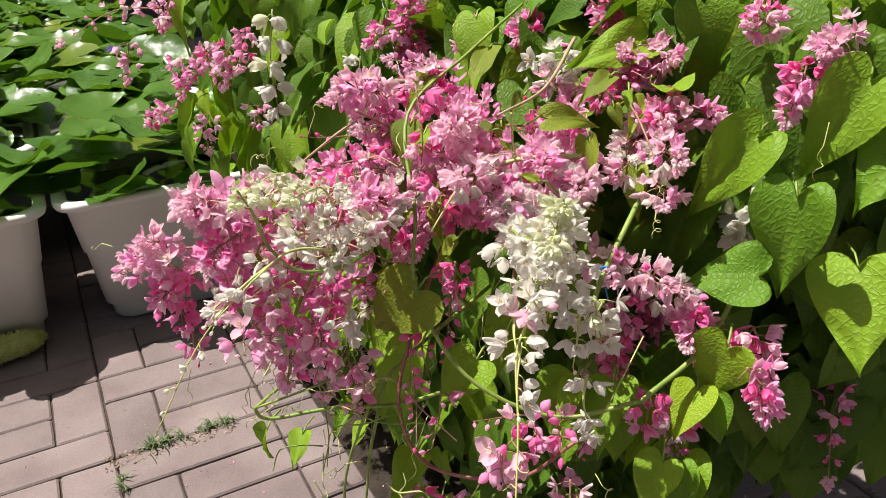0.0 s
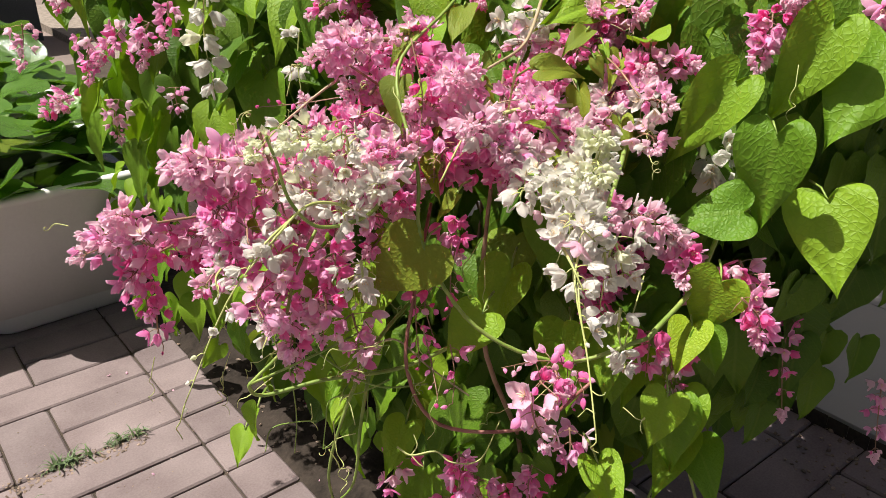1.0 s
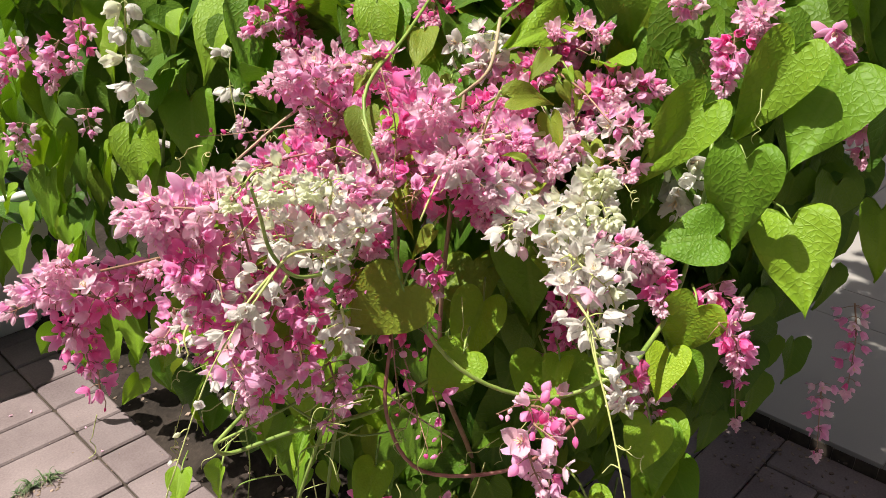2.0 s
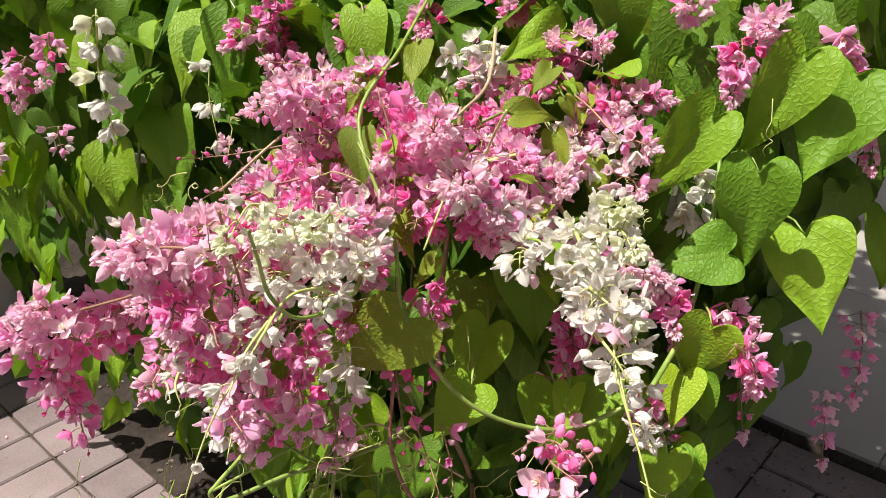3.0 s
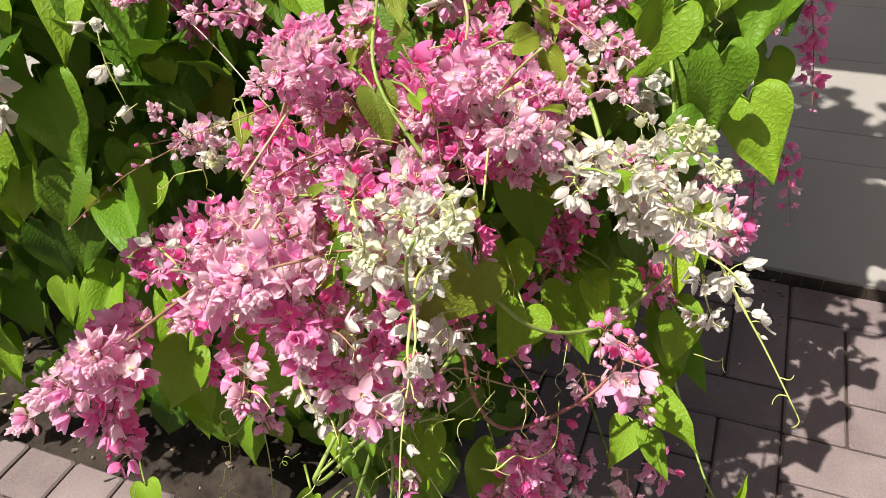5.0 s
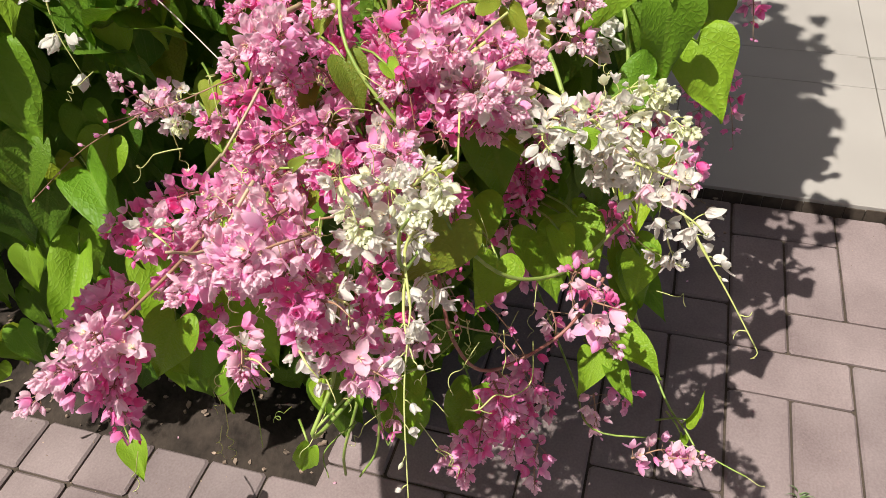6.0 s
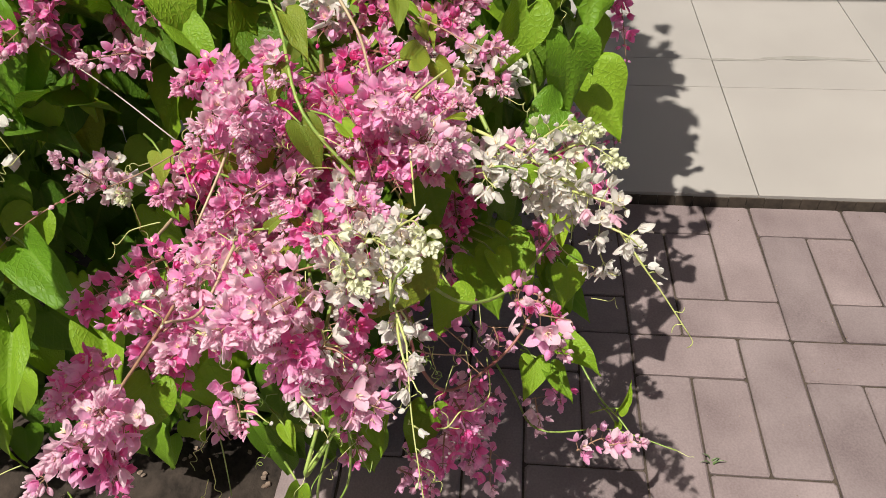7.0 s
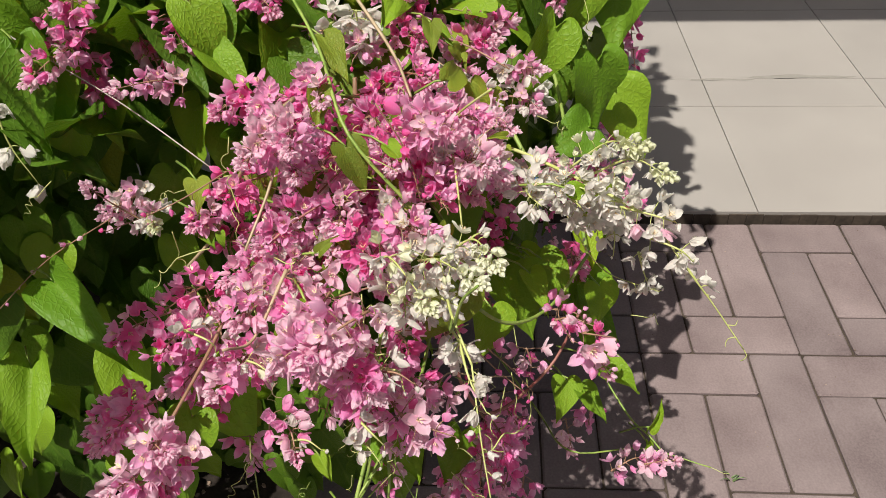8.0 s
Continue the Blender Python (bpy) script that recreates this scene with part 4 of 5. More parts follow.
# behind, above and towards the tubs
for at, way, tint, n in (((1.582, 2.428, 0.83), FALL + NEAR * 0.4, "hot", 13), ((1.605, 2.358, 0.795), FALL + NEAR * 0.4, "hot", 12), ((1.640, 2.195, 0.815), FALL + NEAR * 0.5, "hot", 12),
                         ((1.556, 2.396, 0.860), FALL + LEFT * 0.3, "hot", 11), ((1.559, 2.397, 0.800), FALL + NEAR * 0.2, "hot", 13), ((1.600, 2.320, 0.830), FALL + NEAR * 0.3, "hot", 11),
                         ((1.534, 2.411, 0.838), LEFT + FALL * 0.4, "pink", 11), ((1.527, 2.330, 0.816), LEFT + RISE * 0.3, "pale", 9), ((1.620, 2.245, 0.857), NEAR + FALL * 0.3, "pink", 12),
                         ((1.675, 2.185, 0.870), NEAR + FALL * 0.3, "hot", 12), ((1.397, 2.662, 0.772), FALL + LEFT * 0.4, "pink", 12), ((1.412, 2.625, 0.800), FALL + LEFT * 0.4, "pink", 7),
                         ((1.375, 2.745, 0.762), LEFT + FALL, "pink", 9), ((1.353, 2.770, 0.742), FALL + LEFT * 0.3, "pink", 8), ((1.377, 2.769, 0.652), FALL + LEFT * 0.2, "pale", 9),
                         ((1.325, 2.905, 0.655), LEFT + FALL * 0.5, "pink", 12), ((1.365, 2.890, 0.820), FALL + LEFT * 0.6, "pink", 10), ((1.290, 2.870, 0.755), FALL + LEFT * 0.3, "pale", 7)):
    bunch(at, way, tint, n, 0.060)
bunch((1.446, 2.711, 0.679), FALL, "blush", 6, 0.040, size=0.010)
spray((1.36, 2.86, 0.83), (1.21, 2.86, 0.795), "pale", 11, 0.02, full=0.45)
spray((1.440, 2.53, 0.86), (1.428, 2.516, 0.735), "white", 8, 0.0, full=0.99, wide=0.0125, size=0.0205, tuft=0.0, opened=0.0)
spray((1.53, 2.48, 0.80), (1.515, 2.46, 0.72), "white", 4, 0.0, full=0.99, wide=0.012, size=0.0190, tuft=0.0, opened=0.0)
bunch((1.518, 2.385, 0.693), LEFT + NEAR * 0.3, "blush", 10, 0.042, size=0.010)
bunch((1.500, 2.350, 0.690), NEAR + LEFT * 0.3, "white", 7, 0.038, size=0.010)
spray((1.505, 2.36, 0.680), (1.482, 2.392, 0.738), "pale", 8, 0.0, size=0.0088, full=0.4, wide=0.014)
spray((1.49, 2.385, 0.70), (1.458, 2.525, 0.60), "pale", 8, 0.006, size=0.0085, full=0.1, wide=0.004)


# loose sprays that fill the flower mass
MASS = [(1.49, 2.15, 0.78), (1.46, 2.20, 0.77), (1.50, 2.09, 0.78), (1.47, 2.05, 0.77), (1.45, 2.12, 0.74), (1.48, 2.23, 0.71), (1.41, 2.18, 0.72), (1.36, 2.21, 0.71), (1.34, 2.16, 0.75), (1.39, 2.14, 0.75),
        (1.57, 2.13, 0.79), (1.62, 2.09, 0.81), (1.52, 2.18, 0.73), (1.42, 2.20, 0.74), (1.47, 2.12, 0.79), (1.55, 2.06, 0.75), (1.33, 2.13, 0.71)]

for k in range(46):
    c = Vector(MASS[k % len(MASS)]) + Vector((vr.gauss(0.008, 0.016), vr.gauss(0.004, 0.02), vr.gauss(-0.012, 0.016)))
    w = NEAR + LEFT * vr.uniform(-0.5, 1.0) + RISE * vr.uniform(-0.6, 0.3)
    bunch(c, w, vr.choice(("pink", "hot", "pale", "pink", "hot", "pink" if c.y > 2.1 and c.x > 1.42 else "blush")), vr.randint(6, 10), vr.uniform(0.045, 0.07))

# low and shaded sprays
bunch((1.606, 2.049, 0.576), FALL + NEAR * 0.4, "hot", 14, 0.055)
bunch((1.586, 2.028, 0.600), FALL + NEAR * 0.4, "hot", 14, 0.055)
bunch((1.630, 2.040, 0.620), FALL + NEAR * 0.3, "hot", 12, 0.055)
bunch((1.575, 2.020, 0.640), FALL + NEAR * 0.4, "hot", 9, 0.045)
bunch((1.560, 2.040, 0.545), FALL + NEAR * 0.3, "pink", 9, 0.050)
bunch((1.538, 2.023, 0.525), FALL + NEAR * 0.3, "pink", 6, 0.045)
bunch((1.626, 1.908, 0.650), RIGHT * 0.4 + FALL + NEAR * 0.3, "pink", 11, 0.045)
bunch((1.600, 1.886, 0.636), FALL + RIGHT * 0.5 + NEAR * 0.3, "pink", 10, 0.040)
bunch((1.605, 1.940, 0.640), FALL + NEAR * 0.4, "hot", 8, 0.040)
bunch((1.590, 1.950, 0.665), NEAR + FALL * 0.4, "pink", 8, 0.040)
bunch((1.568, 1.931, 0.579), FALL + NEAR * 0.2, "pink", 7, 0.045)
bunch((1.540, 1.940, 0.600), FALL + NEAR * 0.3, "hot", 5, 0.040)
bunch((1.463, 1.950, 0.605), NEAR + RIGHT * 0.3, "pink", 6, 0.050, full=0.0, wide=0.015, size=0.0165, tuft=0.0)
bunch((1.435, 1.946, 0.620), NEAR + RIGHT * 0.4, "pink", 6, 0.045, full=0.0, wide=0.015, size=0.0165, tuft=0.0)
bunch((1.402, 1.930, 0.606), FALL + NEAR * 0.6 + RIGHT * 0.4, "pale", 6, 0.038, full=0.2, wide=0.013, size=0.0140, tuft=0.016)
bunch((1.413, 1.930, 0.629), NEAR + RIGHT * 0.5, "hot", 4, 0.030, full=0.5)
spray((1.48, 1.965, 0.605), (1.395, 1.962, 0.640), "pale", 7, 0.0, full=0.1, wide=0.009, size=0.0100)
spray((1.405, 2.035, 0.620), (1.375, 1.995, 0.598), "pink", 5, 0.0, full=0.2, wide=0.009, size=0.0105)
bunch((1.500, 1.985, 0.490), FALL + NEAR * 0.2, "pink", 6, 0.045)
bunch((1.397, 2.019, 0.490), FALL + NEAR * 0.3, "hot", 11, 0.050)
bunch((1.425, 2.030, 0.430), FALL + NEAR * 0.3, "pink", 13, 0.060)
bunch((1.446, 2.051, 0.355), FALL + NEAR * 0.3, "pale", 13, 0.060)
bunch((1.480, 2.035, 0.400), FALL + NEAR * 0.2, "hot", 11, 0.055)
bunch((1.500, 2.020, 0.340), FALL + NEAR * 0.3, "pink", 12, 0.055)
bunch((1.480, 2.075, 0.295), FALL + NEAR * 0.3, "pink", 10, 0.055)
bunch((1.530, 1.990, 0.330), FALL + NEAR * 0.3, "pink", 8, 0.050)
for at, tint, n in (((1.410, 2.020, 0.455), "pink", 7), ((1.390, 2.035, 0.430), "hot", 5), ((1.430, 2.010, 0.395), "pink", 7), ((1.405, 2.055, 0.375), "pink", 7),
                    ((1.455, 2.010, 0.345), "pale", 9), ((1.420, 2.075, 0.325), "pale", 9), ((1.475, 2.000, 0.440), "pink", 8), ((1.440, 1.985, 0.330), "pink", 8), ((1.500, 1.930, 0.360), "pale", 6)):
    bunch(at, FALL + NEAR * vr.uniform(0.2, 0.6) + LEFT * vr.uniform(-0.4, 0.4), tint, n, 0.055)
bunch((1.405, 2.138, 0.410), FALL + LEFT * 0.4, "pink", 5, 0.050)
bunch((1.463, 1.829, 0.370), FALL * 0.4 + RIGHT + NEAR * 0.4, "pale", 8, 0.045, full=0.6, wide=0.014)
bunch((1.463, 1.864, 0.365), RIGHT + NEAR * 0.4, "pale", 7, 0.045, full=0.6, wide=0.014)
bunch((1.550, 1.905, 0.340), FALL + NEAR * 0.3, "pink", 5, 0.045)
leaf((1.518, 1.842, 0.36), (1.525, 1.825, 0.40), (-0.8, -0.4, 0.4), 2, 0.55)
leaf((1.512, 1.84, 0.35), (1.495, 1.845, 0.315), (-0.8, -0.4, 0.4), 5, 0.5)
leaf((1.60, 1.935, 0.50), (1.535, 1.91, 0.475), (-0.5, -0.3, 0.8), 6, 0.9)
leaf((1.61, 1.93, 0.49), (1.575, 1.875, 0.475), (-0.5, -0.3, 0.8), 3, 0.9)
spray((1.83, 1.965, 0.52), (1.80, 1.94, 0.42), "pink", 9)
spray((1.90, 1.93, 0.80), (1.83, 1.885, 0.74), "pale", 10, size=0.013)
spray((2.02, 1.85, 0.72), (1.99, 1.815, 0.57), "hot", 15, size=0.013)
spray((2.09, 1.84, 0.47), (2.06, 1.80, 0.36), "hot", 9, size=0.013)
spray((1.92, 1.88, 0.55), (1.90, 1.86, 0.45), "pink", 10)
spray((1.95, 1.90, 0.42), (1.93, 1.88, 0.33), "pink", 8)

# leaves that stand out
leaf_at((1.740, 2.011, 0.826), (1.690, 1.980, 0.762), (-0.57, -0.40, 0.72), 5, 1.35)
leaf_at((1.662, 1.970, 0.809), (1.622, 2.009, 0.732), (-0.86, -0.43, 0.28), 1, 0.80)
leaf_at((1.724, 1.928, 0.853), (1.689, 1.948, 0.768), (-0.85, -0.47, 0.25), 6, 0.90)
leaf_at((1.765, 1.898, 0.835), (1.693, 1.902, 0.766), (-0.60, -0.40, 0.70), 4, 1.25)
leaf_at((1.661, 1.927, 0.774), (1.645, 1.922, 0.690), (-0.85, -0.40, 0.35), 4, 1.05)
leaf_at((1.709, 1.898, 0.713), (1.670, 1.858, 0.650), (-0.55, -0.10, 0.85), 4, 1.25)
leaf_at((1.638, 1.930, 0.708), (1.600, 1.973, 0.702), (-0.60, -0.40, 0.72), 5, 1.40)
leaf_at((1.603, 1.921, 0.660), (1.592, 1.938, 0.602), (-0.75, -0.50, 0.42), 5, 1.30)
leaf_at((1.596, 1.925, 0.610), (1.590, 1.905, 0.578), (-0.60, -0.50, 0.62), 2, 1.20)

leaf_at((1.504, 2.069, 0.646), (1.470, 2.068, 0.590), (-0.85, -0.45, 0.30), 2, 1.10)
leaf_at((1.562, 2.072, 0.690), (1.546, 2.044, 0.612), (-0.80, -0.50, 0.30), 6, 1.10)
leaf_at((1.401, 2.060, 0.703), (1.364, 2.078, 0.655), (-0.60, -0.65, 0.45), 3, 1.20, True)
leaf_at((1.437, 2.031, 0.640), (1.400, 2.031, 0.608), (-0.45, -0.50, 0.75), 8, 1.35)
leaf_at((1.563, 1.933, 0.548), (1.566, 1.914, 0.505), (-0.75, -0.50, 0.42), 4, 1.20)
leaf((1.444, 2.150, 0.814), (1.424, 2.130, 0.776), (-0.70, -0.45, 0.55), 1, 1.0, olive=True)
leaf((1.540, 2.178, 0.860), (1.500, 2.150, 0.838), (-0.7, -0.55, 0.3), 4, 0.85, olive=True)
leaf((1.676, 2.119, 0.857), (1.586, 2.126, 0.851), (-0.5, -0.6, 0.6), 5, 0.8)
leaf((1.523, 2.072, 0.820), (1.570, 2.052, 0.820), (-0.6, -0.5, 0.62), 8, 0.8, olive=True)
leaf((1.560, 2.054, 0.805), (1.550, 2.033, 0.762), (-0.8, -0.3, 0.5), 7, 0.65, olive=True)
leaf((1.631, 2.034, 0.834), (1.668, 2.089, 0.829), (-0.5, -0.5, 0.7), 6, 0.9)
leaf((1.61, 2.305, 0.86), (1.58, 2.283, 0.795), (-0.7, -0.5, 0.5), 0, 1.1)
leaf((1.59, 2.30, 0.82), (1.555, 2.25, 0.79), (-0.5, -0.6, 0.6), 2, 0.9)
leaf((1.57, 2.535, 0.85), (1.50, 2.502, 0.778), (-0.75, -0.4, 0.5), 3, 0.85)
leaf((1.56, 2.43, 0.84), (1.517, 2.455, 0.735), (-0.8, -0.35, 0.45), 1, 0.9)
leaf((1.525, 2.575, 0.735), (1.49, 2.53, 0.632), (-0.75, -0.45, 0.5), 4, 1.0)
leaf((1.485, 2.65, 0.685), (1.452, 2.61, 0.582), (-0.7, -0.5, 0.5), 5, 0.95)
leaf((1.515, 2.62, 0.755), (1.447, 2.597, 0.687), (-0.6, -0.5, 0.65), 6, 0.9)
leaf((1.455, 2.122, 0.764), (1.434, 2.088, 0.724), (-0.7, -0.3, 0.6), 7, 0.6, olive=True)
leaf((1.524, 2.135, 0.80), (1.520, 2.112, 0.778), (-0.7, -0.5, 0.5), 2, 0.6, olive=True)
leaf((1.51, 2.24, 0.755), (1.488, 2.235, 0.715), (-0.75, -0.4, 0.5), 5, 1.0, olive=True)
leaf((1.475, 2.17, 0.845), (1.448, 2.168, 0.82), (-0.7, -0.4, 0.6), 6, 0.9, olive=True)
leaf((1.478, 2.29, 0.755), (1.452, 2.28, 0.74), (-0.6, -0.4, 0.7), 3, 1.0, olive=True)
leaf((1.44, 2.16, 0.765), (1.425, 2.15, 0.738), (-0.7, -0.5, 0.5), 4, 1.0, olive=True)
leaf((1.40, 2.10, 0.70), (1.375, 2.085, 0.66), (-0.7, -0.5, 0.5), 0, 0.9)
leaf((1.36, 2.15, 0.66), (1.335, 2.14, 0.62), (-0.7, -0.4, 0.6), 1, 1.0)
leaf((1.41, 2.27, 0.61), (1.38, 2.27, 0.565), (-0.7, -0.4, 0.6), 2, 1.0)
leaf((1.45, 2.30, 0.63), (1.415, 2.30, 0.59), (-0.7, -0.3, 0.6), 8, 1.0)
leaf((1.370, 2.150, 0.545), (1.335, 2.128, 0.535), (-0.4, -0.3, 0.85), 2, 0.9)
leaf((1.395, 2.205, 0.475), (1.37, 2.19, 0.46), (-0.6, -0.3, 0.7), 5, 0.9)
leaf((1.52, 1.995, 0.615), (1.475, 1.975, 0.600), (-0.40, -0.1, 0.9), 1, 0.8)
leaf((1.545, 1.985, 0.615), (1.50, 1.945, 0.585), (-0.40, -0.1, 0.9), 3, 0.9)
leaf((1.592, 1.935, 0.62), (1.555, 1.918, 0.59), (-0.6, -0.3, 0.75), 6, 1.2)
leaf((1.545, 1.918, 0.578), (1.515, 1.910, 0.535), (-0.75, -0.3, 0.55), 8, 1.2)
leaf((1.473, 2.297, 0.718), (1.445, 2.278, 0.702), (-0.5, -0.2, 0.8), 5, 1.0)
leaf((1.64, 2.075, 0.815), (1.60, 2.055, 0.80), (-0.6, -0.4, 0.7), 2, 0.8, olive=True)
leaf((1.61, 2.09, 0.84), (1.57, 2.085, 0.828), (-0.6, -0.4, 0.7), 5, 0.8, olive=True)
leaf((1.60, 2.04, 0.775), (1.585, 2.02, 0.735), (-0.7, -0.5, 0.5), 0, 0.7, olive=True)
leaf((1.62, 2.03, 0.56), (1.572, 1.985, 0.525), (-0.55, -0.3, 0.8), 4, 0.85)
leaf((1.63, 2.0, 0.55), (1.60, 1.955, 0.50), (-0.5, -0.4, 0.8), 6, 0.8)
leaf((1.60, 1.985, 0.565), (1.545, 1.965, 0.535), (-0.4, -0.4, 0.85), 1, 0.8)
leaf((1.575, 1.93, 0.565), (1.545, 1.905, 0.495), (-0.75, -0.4, 0.5), 8, 1.1)
leaf((1.52, 1.945, 0.455), (1.475, 1.945, 0.43), (-0.4, -0.3, 0.85), 3, 1.0)
leaf((1.515, 1.93, 0.445), (1.48, 1.90, 0.425), (-0.4, -0.3, 0.85), 5, 0.9)
leaf((1.455, 2.145, 0.40), (1.43, 2.128, 0.325), (-0.8, -0.4, 0.45), 0, 1.0)

leaf((1.535, 2.02, 0.60), (1.49, 1.985, 0.545), (-0.5, -0.5, 0.7), 0, 1.2)
leaf((1.55, 1.99, 0.60), (1.535, 1.955, 0.545), (-0.6, -0.5, 0.6), 3, 1.2)
leaf((1.56, 1.925, 0.565), (1.54, 1.905, 0.50), (-0.75, -0.55, 0.35), 4, 1.1)
leaf((1.935, 1.885, 0.67), (1.92, 1.86, 0.58), (-0.8, -0.5, 0.3), 1, 0.9)
leaf((1.545, 2.445, 0.86), (1.508, 2.445, 0.752), (-0.85, -0.2, 0.48), 5, 0.85)
leaf((1.485, 2.47, 0.635), (1.392, 2.37, 0.615), (-0.45, 0.25, 0.85), 6, 0.6)
leaf((1.505, 2.545, 0.495), (1.408, 2.545, 0.402), (-0.70, -0.15, 0.7), 7, 0.62)
leaf((1.60, 2.31, 0.87), (1.575, 2.27, 0.80), (-0.7, -0.5, 0.5), 8, 0.9)
leaf((1.50, 2.43, 0.52), (1.41, 2.40, 0.44), (-0.6, -0.1, 0.8), 2, 0.75)
leaf((1.52, 2.36, 0.47), (1.46, 2.30, 0.38), (-0.6, -0.3, 0.7), 1, 1.1)
leaf((1.46, 2.21, 0.60), (1.405, 2.20, 0.55), (-0.6, -0.4, 0.7), 0, 1.1)
leaf((1.42, 2.12, 0.49), (1.375, 2.10, 0.455), (-0.4, -0.4, 0.8), 4, 1.0)
leaf((1.46, 2.06, 0.44), (1.42, 2.08, 0.375), (-0.7, -0.4, 0.5), 5, 1.1)
leaf((1.282, 2.150, 0.552), (1.277, 2.168, 0.497), (-0.9, -0.2, 0.3), 6, 0.60)
leaf((1.47, 1.93, 0.54), (1.445, 1.88, 0.52), (-0.4, -0.4, 0.8), 7, 0.9)
leaf((1.40, 2.86, 0.86), (1.365, 2.875, 0.755), (-0.85, -0.4, 0.3), 8, 0.6)
leaf((1.385, 2.83, 0.70), (1.35, 2.84, 0.60), (-0.85, -0.4, 0.3), 2, 0.55)
leaf((1.37, 2.80, 0.66), (1.335, 2.81, 0.57), (-0.8, -0.4, 0.4), 3, 0.6)
leaf((1.40, 2.75, 0.62), (1.37, 2.74, 0.53), (-0.8, -0.4, 0.4), 5, 0.8)
leaf((1.335, 2.28, 0.62), (1.30, 2.31, 0.55), (-0.6, -0.4, 0.6), 1, 0.9)
leaf((1.40, 2.50, 0.26), (1.365, 2.47, 0.225), (-0.3, -0.3, 0.9), 4, 1.0)

# the leafy body: leaves hang in layers over an uneven face
FACE = [Vector((x, y, 0)) for x, y in ((1.52, 3.55), (1.45, 3.15), (1.46, 2.85), (1.52, 2.56), (1.60, 2.32), (1.685, 2.14), (1.80, 2.04), (1.92, 2.03), (2.05, 2.12))]


def on_face(f):
    g = f * (len(FACE) - 1)
    i = min(int(g), len(FACE) - 2)
    way = (FACE[i + 1] - FACE[i]).normalized()
    return FACE[i].lerp(FACE[i + 1], g - i), Vector((way.y, -way.x, 0)), f


hung, spare = [], []
for k in range(880):
    f = vr.random()
    spot, out, _ = on_face(f)
    low = 0.12 if f < 0.55 else 0.30
    z = vr.uniform(low, 0.93)
    layer = 0 if k < 210 else vr.choice((1, 2, 3, 4, 5))
    deep = 0.03 * math.sin(9 * f * 6 + 7 * z) + vr.uniform(0.0, 0.05) + 0.06 * layer + 0.10 * max(0, 0.45 - z) ** 1.0
    p = spot - out * deep + Vector((0, 0, z))
    side = Vector((-out.y, out.x, 0))
    way = Vector((0, 0, -1)) + out * vr.uniform(0.05, 0.75) + side * vr.uniform(-0.55, 0.55)
    face = out * vr.uniform(0.25, 0.9) + Vector((0, 0, vr.uniform(0.0, 1.2))) + side * vr.uniform(-0.7, 0.7)
    size = vr.uniform(0.048, 0.092)
    # deep and low leaves go to spare, which gets the shade-darkened colour
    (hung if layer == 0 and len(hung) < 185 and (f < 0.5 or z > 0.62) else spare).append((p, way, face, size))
for k in range(750):
    p = Vector((vr.uniform(1.50, 2.3), vr.uniform(2.02, 3.6), 0))
    if p.x < 1.62 and p.y < 2.35 or p.y < 2.1 and p.x < 1.75:
        continue
    p.z = 0.85 + 0.07 * noise.noise((p.x * 5, p.y * 5, 2)) + vr.uniform(-0.06, 0.06) - 0.25 * max(0.0, 1.62 - p.x) * 2
    a = vr.uniform(0, 6.283)
    spare.append((p, Vector((math.cos(a), math.sin(a), -0.5)), Vector((vr.uniform(-0.4, 0.4), vr.uniform(-0.4, 0.4), 1)), vr.uniform(0.06, 0.11)))
for k in range(130):
    p = Vector((vr.uniform(1.80, 2.06), vr.uniform(1.905, 2.06), vr.uniform(0.36, 0.88)))
    p.y += 0.22 * max(0.0, 0.70 - p.z)
    spare.append((p, Vector((vr.uniform(-0.4, 0.3), vr.uniform(-0.3, 0.2), -1)), Vector((-0.5, -0.8, vr.uniform(-0.2, 0.3))), vr.uniform(0.055, 0.09)))
for k in range(90):
    p = Vector((vr.uniform(1.74, 2.04), vr.uniform(1.99, 2.2), vr.uniform(0.36, 0.86)))
    spare.append((p, Vector((vr.uniform(-0.4, 0.2), vr.uniform(-0.5, 0.2), -1)), Vector((-0.6, -0.5, vr.uniform(0.0, 0.6))), vr.uniform(0.06, 0.10)))
for k in range(200):
    p = Vector((vr.uniform(1.5, 1.95), vr.uniform(2.5, 3.5), vr.uniform(0.5, 0.92)))
    spare.append((p, Vector((vr.uniform(-0.6, 0.2), vr.uniform(-0.5, 0.3), -1)), Vector((-0.6, -0.4, vr.uniform(0.0, 0.6))), vr.uniform(0.06, 0.10)))
for k in range(420):
    p = Vector((vr.uniform(1.64, 2.2), vr.uniform(2.12, 3.1), vr.uniform(0.12, 0.86)))
    spare.append((p, Vector((vr.uniform(-0.8, 0.8), vr.uniform(-0.8, 0.8), -1)), Vector((-0.7, -0.4, vr.uniform(0.0, 0.8))), vr.uniform(0.07, 0.11)))
for k in range(420):
    p = Vector((vr.uniform(1.60, 2.12), vr.uniform(2.0, 2.28), vr.uniform(0.52, 0.80)))
    p.y += 0.25 * max(0.0, 1.75 - p.x)
    spare.append((p, Vector((vr.uniform(-0.8, 0.8), vr.uniform(-0.8, 0.8), -0.7)), Vector((vr.uniform(-0.8, 0.2), vr.uniform(-0.5, 0.2), 1)), vr.uniform(0.06, 0.10)))
